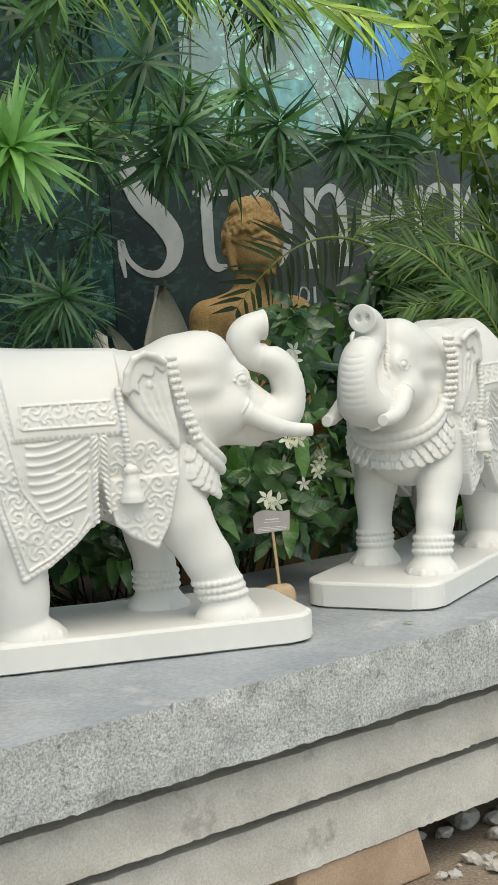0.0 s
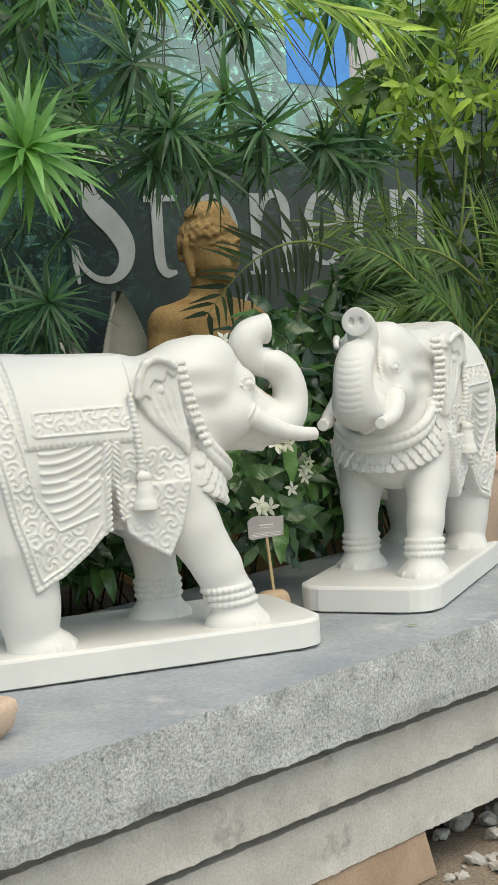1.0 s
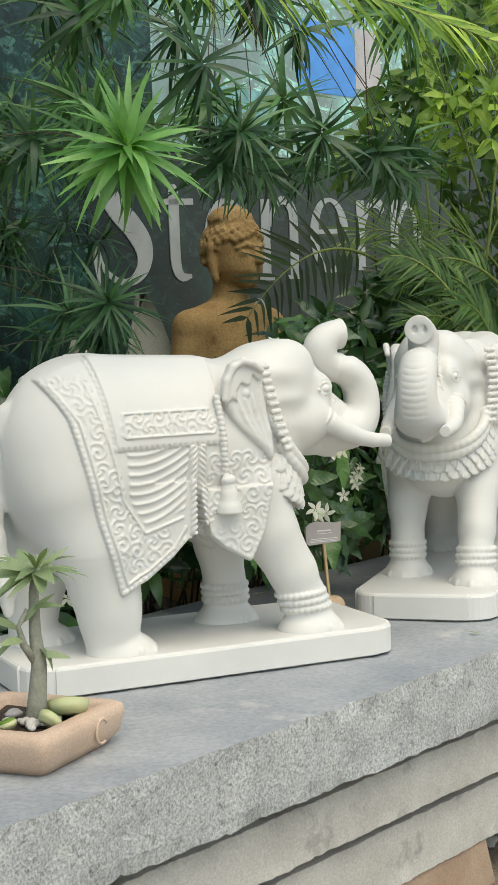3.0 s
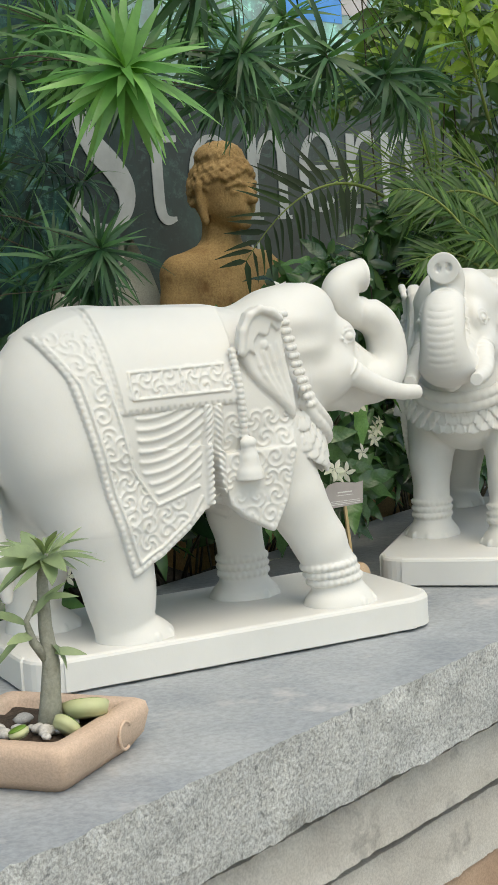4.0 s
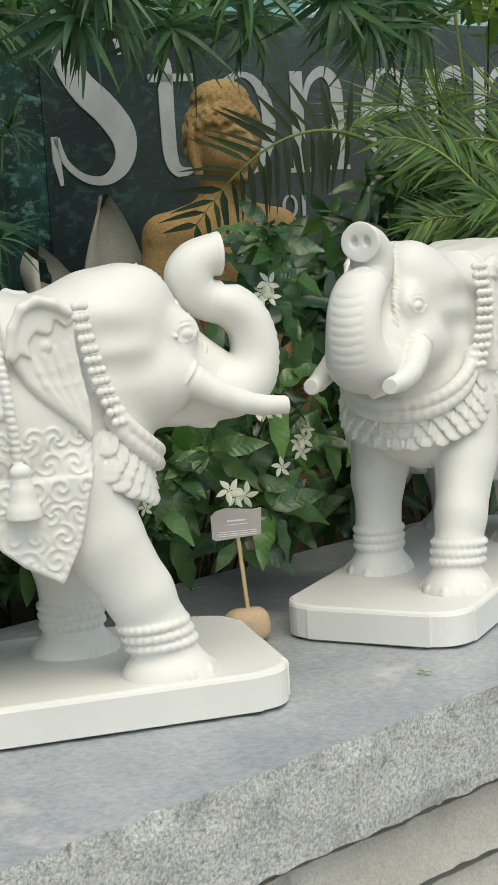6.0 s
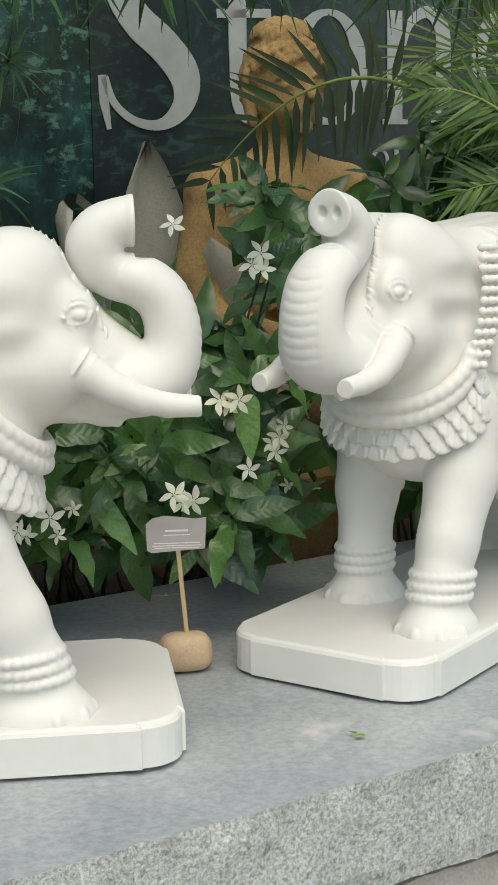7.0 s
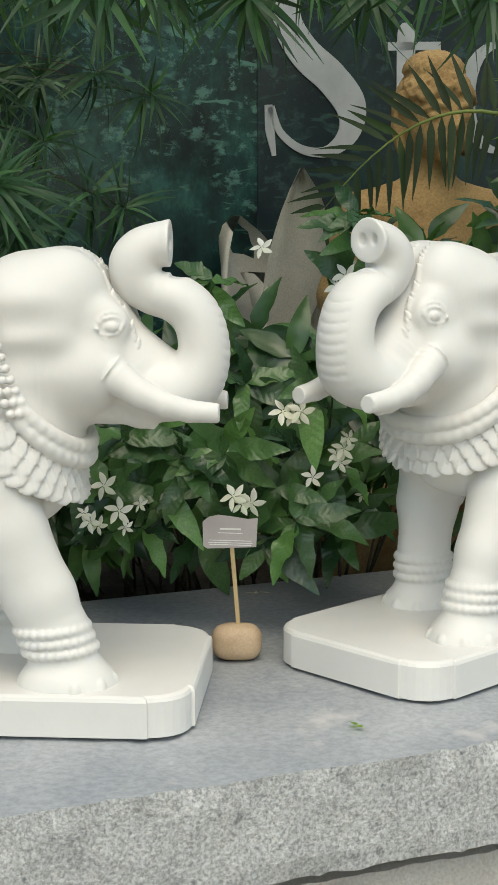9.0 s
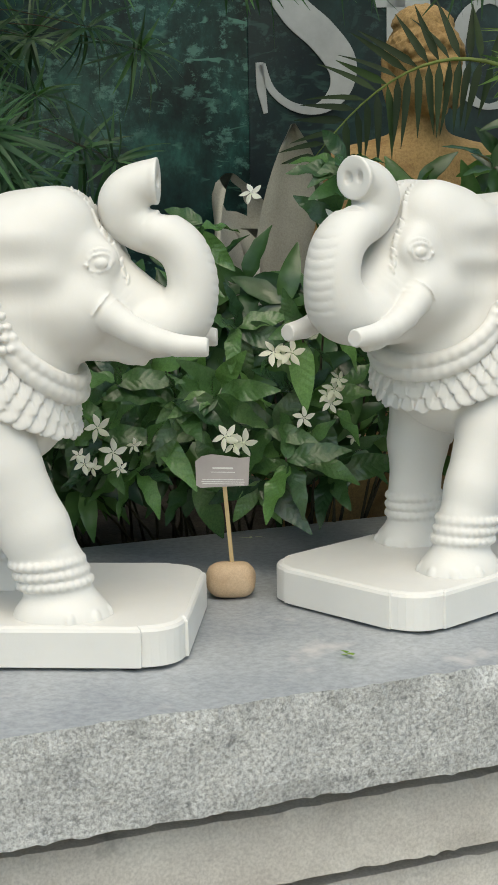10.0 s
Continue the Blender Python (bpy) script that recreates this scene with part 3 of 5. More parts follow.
        for (x0, z0), (x1, z1), (x2, z2) in (((-0.338, 0.588), (-0.322, 0.548), (-0.290, 0.505)), ((-0.320, 0.592), (-0.305, 0.545), (-0.275, 0.492)), ((-0.303, 0.600), (-0.290, 0.545), (-0.266, 0.484)), ((-0.286, 0.606), (-0.275, 0.548), (-0.258, 0.478)), ((-0.276, 0.610), (-0.268, 0.550), (-0.256, 0.490))):
            c.chain([(x, s * (c.skin(x, z, s) - 0.001), z, r) for x, z, r in ((x0, z0, 0.0045), ((x0 + x1) / 2, (z0 + z1) / 2, 0.0052), (x1, z1, 0.0052), ((x1 + x2) / 2, (z1 + z2) / 2, 0.0045), (x2, z2, 0.003))], 0.004)
        # rows of beads before the ear, in three strings
        for row in range(12 if s < 0 else 0):
            q = row / 11
            x, z = -0.257 + 0.008 * q + 0.043 * q * q, 0.660 - 0.180 * q
            base = (0.128, 0.133)[row > 2] + 0.008 * math.sin(math.pi * q)
            for col in (-1, 0, 1):
                step = 0.0080 + 0.0030 * q
                c.ball((x + step * col, s * (base + 0.004 - 0.75 * step * col), z), (0.0070, 0.0078, 0.0072), 0.0012)
        # collar rings under the jaw
        for k, (dx, dz, r) in enumerate(((0.006, 0.004, 0.0125), (0.004, -0.017, 0.0125))):
            c.chain([(-0.222 + dx + 0.088 * math.sin(a), s * 0.127 * math.cos(a) ** 0.9, 0.500 + dz - 0.090 * math.sin(a) ** 0.75, r) for a in [math.pi / 2 * k / 11.001 for k in range(12)]], 0.003)
        # ruffle of carved petals in two layers
        for layer, n, lift_z, push in ((0, 8, 0.0, 0.001), (1, 8, 0.021, 0.000), (2, 8, 0.040, -0.003)):
            for k in range(n + 1 - layer % 2):
                q = (k + 0.5 * (layer % 2)) / n
                a = q * math.pi * 0.5
                wob = noise.noise((k * 1.9, layer * 3.1, s + 2.0))
                out = Vector((math.sin(a), s * math.cos(a) * 1.25, 0)).normalized()
                across = Vector((-out.y, out.x, 0))
                at = Vector((-0.232 + 0.090 * math.sin(a), s * 0.138 * math.cos(a), 0.407 - 0.060 * math.sin(a) ** 0.8 + lift_z + 0.004 * wob)) + out * push
                up = (Vector((0, 0, 1)) - out * 0.42 + across * 0.25 * wob).normalized()
                turn = Matrix((up.cross(across).normalized(), across, up)).transposed()
                c.ball(at, (0.0060, 0.0200 + 0.003 * wob, 0.0215), 0.0008, turn)
                for wide in (-0.009, 0.009):
                    c.cone(at + across * wide * 0.6 + out * 0.0045 + Vector((0, 0, 0.012)), at + across * wide * 1.3 + out * 0.0085 - Vector((0, 0, 0.014)), 0.0014, 0.0022, 0.002)
        # tassel on a twisted cord
        for k in range(16):
            q = k / 15
            c.ball((-0.387 + 0.015 * q, s * (0.166 + 0.010 * math.sin(math.pi * q)), 0.600 - 0.165 * q), (0.0088, 0.0088, 0.0072), 0.001, Matrix.Rotation(radians(25), 3, "Y"))
        c.ball((-0.371, s * 0.178, 0.424), (0.0165, 0.014, 0.013), 0.002)
        c.cone((-0.370, s * 0.176, 0.408), (-0.370, s * 0.176, 0.394), 0.0150, 0.0185, 0.002)
        c.cone((-0.370, s * 0.176, 0.394), (-0.370, s * 0.176, 0.368), 0.0185, 0.0235, 0.002)
        c.cone((-0.370, s * 0.176, 0.362), (-0.370, s * 0.176, 0.357), 0.0265, 0.0275, 0.002)
        cut, x, yy, z = c.window((-0.405, -0.215, 0.315), (-0.335, 0.215, 0.353))
        c.d[cut] = np.maximum(c.d[cut], np.minimum(0.354 - z, yy * s - 0.166) + 0 * x)
    # trunk, curled up and over, cut flat at its mouth
    line = [(-0.085, 0.548, 0.062), (-0.035, 0.514, 0.054), (0.005, 0.503, 0.050), (0.036, 0.518, 0.0455), (0.050, 0.550, 0.0395), (0.049, 0.585, 0.0375), (0.036, 0.617, 0.0365), (0.008, 0.639, 0.0355), (-0.026, 0.648, 0.033), (-0.049, 0.667, 0.036), (-0.053, 0.690, 0.0385), (-0.041, 0.709, 0.0355), (-0.018, 0.719, 0.0325), (0.014, 0.722, 0.034)]
    fine = []
    for i in range(len(line) - 1):
        p = [Vector(line[min(max(i + k, 0), len(line) - 1)]) for k in (-1, 0, 1, 2)]
        for j in range(4):
            t = j / 4
            r = 0.5 * (2 * p[1] + (p[2] - p[0]) * t + (2 * p[0] - 5 * p[1] + 4 * p[2] - p[3]) * t * t + (3 * p[1] - p[0] - 3 * p[2] + p[3]) * t ** 3)
            fine.append((r.x, 0, r.y, r.z))
    c.chain(fine[:7], 0.014, 0.92)
    c.chain(fine[6:30], 0.0035, 1.28)
    c.chain(fine[29:], 0.003, 1.0)
    c.ball((-0.002, 0, 0.7205), (0.014, 0.0375, 0.0335), 0.005)
    c.cone((-0.020, 0, 0.735), (0.0, 0, 0.747), 0.012, 0.0065, 0.010, 1.6)
    # forehead garland, laid on the brow
    for s in (-1, 1):
        for k in range(26):
            q = k / 25
            gy, gz = s * (0.014 + 0.030 * q ** 0.8), 0.712 - 0.140 * q
            j, i = np.argmin(np.abs(c.axes[1] - gy)), np.argmin(np.abs(c.axes[2] - gz))
            row = c.d[:, j, i]
            first = np.argmin(np.abs(c.axes[0] + 0.19))
            x = c.axes[0][first + np.argmax(row[first:] > 0)]
            if x > 0.0:
                continue
            c.ball((x, gy, gz), (0.0026, 0.0075, 0.0028), 0.0012, Matrix.Rotation(radians(-s * 35), 3, "X"))
    # folds across the front of the trunk
    y = np.abs(c.axes[1])
    bow = pz[None, :, :] - 5.5 * (y ** 2)[:, None, None] * np.ones_like(pz)[None, :, :]
    ripple = np.abs(np.sin(math.pi * bow / 0.0165)) ** 0.6
    band = np.clip((px - 0.050) / 0.02, 0, 1) * np.clip((pz - 0.49) / 0.02, 0, 1) * np.clip((0.655 - pz) / 0.02, 0, 1)
    c.d += 0.0016 * band[:, None, :] * (1 - ripple[:, 0, :])[None, :, :] * np.clip((0.033 - y) / 0.008, 0, 1)[None, :, None]
    # beaded anklets on the fore legs
    for x0, x1, yy, r in ((-0.160, -0.172, -0.10, 0.0530), (-0.2685, -0.270, 0.10, 0.0505)):
        for k, z in enumerate((0.119, 0.135, 0.151)):
            x = x0 + (x1 - x0) * k / 2
            for j in range(26):
                a = 2 * math.pi * (j + 0.5 * (k % 2)) / 26
                c.ball((x + r * math.cos(a), yy + 0.86 * r * math.sin(a), z - 0.30 * (x1 - x0) * math.cos(a)), (0.0078, 0.0078, 0.0076), 0.0035)
    # the mouth of the trunk and its two nostrils
    cut, x, yy, z = c.window((-0.03, -0.06, 0.67), (0.125, 0.06, 0.775))
    c.d[cut] = np.maximum(c.d[cut], x - 0.001 + 0 * yy + 0 * z)
    c.hollow((0.0155, 0, 0.719), (0.018, 0.032, 0.030), 0.003)
    for s in (-1, 1):
        c.hollow((-0.003, s * 0.0125, 0.722), (0.009, 0.0065, 0.009), 0.004)
        cut, x, yy, z = c.window((0.05, -0.1, 0.44), (0.12, 0.1, 0.50))
    c.d[cut] = np.maximum(c.d[cut], x - 0.080 + 0 * yy + 0 * z)
    return c.mesh("elephant")


def elephant_mesh(verts, faces, y1):
    """The carved animal on its plinth, which has rounded, nicked corners and a soft upper edge."""
    x0, x1, y0, h, q = -0.835, 0.045, -0.178, 0.068, 0.064
    mx, my = (x0 + x1) / 2, (y0 + y1) / 2
    ring = []
    for cx, cy, turn in ((x1, y0, -90), (x1, y1, 0), (x0, y1, 90), (x0, y0, 180)):
        kx, ky = cx - math.copysign(q, cx - mx), cy - math.copysign(q, cy - my)
        for k in range(10):
            a = radians(turn + (0, 0.5, 13, 26, 38, 52, 64, 77, 89.5, 90)[k])
            r = q if k in (0, 9) else q * (0.925 if k in (1, 8) else 0.915)
            ring.append((kx + r * math.cos(a), ky + r * math.sin(a)))
    n = len(ring)
    pv, pf = [], []
    for z, inset in ((0.0, 0.014), (0.006, 0.0), (h - 0.008, 0.0), (h - 0.003, 0.0022), (h, 0.0075)):
        pv += [(mx + (x - mx) * (1 - inset / 0.44), my + (y - my) * (1 - inset / 0.19), z) for x, y in ring]
    o = len(verts)
    for k in range(4):
        pf += [(o + n * k + i, o + n * k + (i + 1) % n, o + n * k + n + (i + 1) % n, o + n * k + n + i) for i in range(n)]
    pv += [(mx, my, h), (mx, my, 0.0)]
    top, bot = o + len(pv) - 2, o + len(pv) - 1
    for i in range(0, n, 2):
        pf += [(o + 4 * n + i, o + 4 * n + i + 1, o + 4 * n + (i + 2) % n, top), (o + (i + 2) % n, o + i + 1, o + i, bot)]
    verts = np.concatenate([verts, np.array(pv)])
    faces = np.concatenate([faces, np.array(pf)])
    me = quick_mesh("elephant_statue", verts, faces)
    flat = np.ones(len(me.polygons), bool)
    flat[-len(pf):] = False
    me.polygons.foreach_set("use_smooth", flat)
    me.materials.append(MARBLE)
    return me


FORM = elephant_form()
elephant = new("elephant_statue", elephant_mesh(*FORM, 0.232))
elephant.matrix_world = pose(0, 0.006, 0)
tagged(elephant, "white marble elephant with raised trunk and carved saddle cloth", "statue", "pair of elephants")
twin = new("elephant_statue", elephant_mesh(*FORM, 0.187))
twin.matrix_world = pose(0.297, 0.152, 0, 0, 0, 228) @ Matrix.Diagonal((1, -1, 1, 1))
tagged(twin, "cream-white marble elephant with raised trunk facing its twin", "statue", "pair of elephants")


# ---- setting: ground, stone bench ----
TURN = radians(26.13)
ALONG, INWARD = Vector((math.cos(TURN), math.sin(TURN), 0)), Vector((-math.sin(TURN), math.cos(TURN), 0))
FLOOR = -0.60


def bench(u, v, z=0.0):
    return ALONG * u + INWARD * v + Vector((0, 0, z))


gv = [(-40, -40, FLOOR), (40, -40, FLOOR), (40, 40, FLOOR), (-40, 40, FLOOR)]
ground = put("ground", mesh_from("ground", gv, [(0, 1, 2, 3)], False), EARTH)
tagged(ground, "bare dry brown earth", "ground", kind="structure")


def rough_slab(u0, u1, v0, v1, z0, z1, chip, seed, material, top_material=None, rebate=0.0):
    """A stone slab whose edges are broken and uneven."""
    rng = random.Random(seed)
    nu, nv, nz = int((u1 - u0) / 0.012), 3, 5
    verts, faces, mats = [], [], []
    rows = [(v0, z1 - (z1 - z0) * k / nz) for k in range(nz + 1)]
    prof = [(v1, z0), (v1, z1)] + rows
    if rebate:
        # a hollow joint runs along the top of the course
        rows = [(v0, z1 - rebate - (z1 - rebate - z0) * k / nz) for k in range(nz + 1)]
        prof = [(v1, z0), (v1, z1), (v0 + 0.07, z1), (v0 + 0.07, z1 - rebate * 0.9)] + rows
    first = len(prof) - nz - 1
    for i in range(nu + 1):
        u = u0 + (u1 - u0) * i / nu
        for j, (v, z) in enumerate(prof):
            dv = dz = 0.0
            if j >= first:
                k = j - first
                dv = chip * (noise.noise((u * 9, k * 0.9, seed)) + 0.7 * noise.noise((u * 31, k * 2.1, seed + 7)))
                if k == 0:
                    dv += chip * 1.7 * max(0, noise.noise((u * 14, 3.3, seed))) + 0.9 * chip * noise.noise((u * 60, 1.3, seed))
                    dz = -0.6 * chip * max(0, noise.noise((u * 27, 5.2, seed)) + 0.2)
                if k == nz:
                    dz = chip * 0.45 * noise.noise((u * 22, 9.1, seed)) + 0.7 * chip * noise.noise((u * 75, 9.1, seed))
            verts.append(bench(u, v + dv, z + dz))
    m = len(prof)
    for i in range(nu):
        for j in range(m):
            a, b = i * m + j, i * m + (j + 1) % m
            faces.append((a, b, b + m, a + m))
            mats.append(1 if top_material and j == 1 else 0)
    faces += [tuple(range(m)), tuple(nu * m + k for k in range(m - 1, -1, -1))]
    mats += [0, 0]
    me = mesh_from("slab", verts, faces, False)
    me.materials.append(material)
    if top_material:
        me.materials.append(top_material)
        me.polygons.foreach_set("material_index", mats)
    me.polygons.foreach_set("use_smooth", [first + 1 <= (k % m) <= first + 3 for k in range(len(faces) - 2)] + [False, False])
    return me


FRONT = -0.337
slab = put("stone_slab", rough_slab(-1.62, 2.3, FRONT, 0.675, -0.158, 0.0, 0.007, 3, GRANITE, SLAB_TOP), None)
tagged(slab, "thick grey granite bench slab with a broken front edge", "stone slab")
slab = put("stone_slab", rough_slab(-1.62, 2.3, FRONT + 0.055, 0.63, -0.308, -0.160, 0.005, 11, CEMENT, None, 0.035), None)
tagged(slab, "grey cement slab set back beneath the bench top", "stone slab")
slab = put("stone_slab", rough_slab(-1.62, 2.3, FRONT + 0.085, 0.60, -0.472, -0.311, 0.005, 17, CEMENT, None, 0.027), None)
tagged(slab, "lowest grey cement slab of the stack", "stone slab")

# soil bed behind the bench, and plain walls that close the yard
bm = bmesh.new()
verts = []
for i in range(61):
    for j in range(13):
        u, v = -2.2 + 6.0 * i / 60, 0.69 + 1.0 * j / 12
        verts.append(bench(u, v, -0.10 + 0.05 * noise.noise((u * 4, v * 4, 2.0)) + 0.02 * noise.noise((u * 17, v * 17, 5.0))))
faces = [(i * 13 + j, (i + 1) * 13 + j, (i + 1) * 13 + j + 1, i * 13 + j + 1) for i in range(60) for j in range(12)]
bed = put("planting_bed", mesh_from("planting_bed", verts, faces), DARK_SOIL)
tagged(bed, "dark damp soil of the planting bed", "soil", kind="structure")
kerb = part("bed_kerb", box(bmesh.new(), (-2.2, 0.677, FLOOR), (3.8, 0.69, -0.06), 0.003), CEMENT)
kerb.matrix_world = pose(0, 0, 0, 0, 0, 26.13)
tagged(kerb, "cement kerb that holds the planting bed", "kerb", kind="structure")

BAN = 1.605
TILT = pose(0, 0, 0, 0, 0, 26.13)


def panel(name, u0, u1, z0, z1, v, material, parent=None, label="", thick=0.004):
    ob = part(name, box(bmesh.new(), (u0, v, z0), (u1, v + thick, z1)), material, parent, label)
    if parent is None:
        ob.matrix_world = TILT
    return ob


banner = panel("backdrop_banner", -3.2, 4.6, FLOOR, 3.3, BAN + 0.008, BANNER, thick=0.03)
tagged(banner, "printed vinyl banner of a dark teal forest behind the planting", "banner", kind="structure")
panel("slate_panel", 0.805, 4.5, -0.1, 1.36, BAN + 0.004, BANNER_DARK, banner, "dark slate-blue field of the print")
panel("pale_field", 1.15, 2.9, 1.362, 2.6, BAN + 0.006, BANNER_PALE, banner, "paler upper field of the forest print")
panel("teal_patch", 1.42, 1.80, 1.362, 1.60, BAN + 0.004, TEAL, banner, "pale teal patch of the print")
# blue and pinkish panels are added here for bright things behind the banner
panel("blue_patch", 1.98, 2.36, 1.625, 1.90, BAN + 0.004, BLUE, banner, "bright blue panel added for what lies behind the banner")
panel("pale_patch", 2.362, 2.54, 1.66, 1.90, BAN + 0.004, PINK_GREY, banner, "pinkish grey panel added for what lies behind the banner")


def ribbon(rows):
    """A flat shape on the banner along rows of u, z, width."""
    verts, faces = [], []
    for i, (u, z, w) in enumerate(rows):
        a, b = rows[max(i - 1, 0)], rows[min(i + 1, len(rows) - 1)]
        t = Vector((b[0] - a[0], b[1] - a[1])).normalized()
        n = Vector((-t.y, t.x)) * w / 2
        verts += [(u + n.x, BAN, z + n.y), (u - n.x, BAN, z - n.y), (u + n.x, BAN + 0.003, z + n.y), (u - n.x, BAN + 0.003, z - n.y)]
        if i:
            o = 4 * (i - 1)
            faces += [(o, o + 1, o + 5, o + 4), (o, o + 4, o + 6, o + 2), (o + 1, o + 3, o + 7, o + 5)]
    return mesh_from("logo_shape", verts, faces, False)


def bent(rows, n=6):
    """Rounds a line of u, z, width."""
    out = []
    for i in range(len(rows) - 1):
        p = [Vector(rows[min(max(i + k, 0), len(rows) - 1)]) for k in (-1, 0, 1, 2)]
        for j in range(n):
            t = j / n
            out.append(tuple(0.5 * (2 * p[1] + (p[2] - p[0]) * t + (2 * p[0] - 5 * p[1] + 4 * p[2] - p[3]) * t * t + (3 * p[1] - p[0] - 3 * p[2] + p[3]) * t ** 3)))
    return out + [tuple(rows[-1])]


def arc(u, z, ru, rz, a0, a1, thin, fat, n=28):
    out = []
    for i in range(n + 1):
        a = radians(a0 + (a1 - a0) * i / n)
        out.append((u + ru * math.cos(a), z + rz * math.sin(a), thin + (fat - thin) * abs(math.cos(a)) ** 1.5))
    return out


LOGO = [
    bent([(1.075, 1.235, 0.012), (1.05, 1.295, 0.02), (0.975, 1.325, 0.03), (0.905, 1.295, 0.06), (0.888, 1.225, 0.08), (0.935, 1.15, 0.088), (1.015, 1.085, 0.09), (1.07, 1.015, 0.088), (1.063, 0.945, 0.06), (1.005, 0.898, 0.03), (0.93, 0.902, 0.022), (0.868, 0.945, 0.02), (0.840, 1.01, 0.022)]),
    [(0.834, 1.015, 0.022), (0.838, 0.95, 0.026), (0.850, 0.885, 0.012)],
    bent([(1.229, 1.235, 0.02), (1.231, 1.20, 0.052), (1.231, 1.05, 0.052), (1.236, 0.95, 0.050), (1.265, 0.912, 0.034), (1.315, 0.915, 0.014)]),
    [(1.168, 1.172, 0.022), (1.335, 1.178, 0.022)],
    arc(1.520, 1.045, 0.103, 0.143, 0, 360, 0.016, 0.052),
    [(1.744, 1.200, 0.052), (1.744, 0.905, 0.052)], [(1.700, 0.903, 0.014), (1.790, 0.903, 0.014)],
    bent([(1.770, 1.10, 0.018), (1.80, 1.17, 0.024), (1.86, 1.20, 0.034), (1.910, 1.16, 0.050), (1.917, 1.08, 0.052), (1.917, 0.915, 0.052)]), [(1.873, 0.908, 0.014), (1.962, 0.908, 0.014)],
    arc(2.150, 1.070, 0.102, 0.140, 8, 318, 0.016, 0.052), [(2.07, 1.083, 0.018), (2.255, 1.090, 0.018)],
    [(2.362, 1.215, 0.055), (2.362, 0.945, 0.055)], [(2.318, 0.940, 0.014), (2.412, 0.940, 0.014)],
    bent([(2.385, 1.12, 0.018), (2.43, 1.195, 0.03), (2.495, 1.205, 0.045), (2.52, 1.17, 0.03)]),
    [(2.605, 1.225, 0.055), (2.605, 0.955, 0.055)],
    bent([(2.64, 1.13, 0.018), (2.70, 1.21, 0.03), (2.77, 1.16, 0.05), (2.775, 0.955, 0.05)]),
    arc(1.692, 0.795, 0.026, 0.032, 0, 360, 0.006, 0.012), [(1.75, 0.828, 0.014), (1.75, 0.764, 0.014)],
    [(2.37, 0.755, 0.012), (2.37, 0.700, 0.012)], [(2.42, 0.755, 0.012), (2.42, 0.700, 0.012)], [(2.42, 0.752, 0.01), (2.455, 0.752, 0.01)], [(2.42, 0.728, 0.01), (2.45, 0.728, 0.01)],
]
for rows in LOGO:
    put("logo_shape", ribbon(rows), LETTER, banner, "pale grey shape of the logo")
banner.matrix_world = TILT


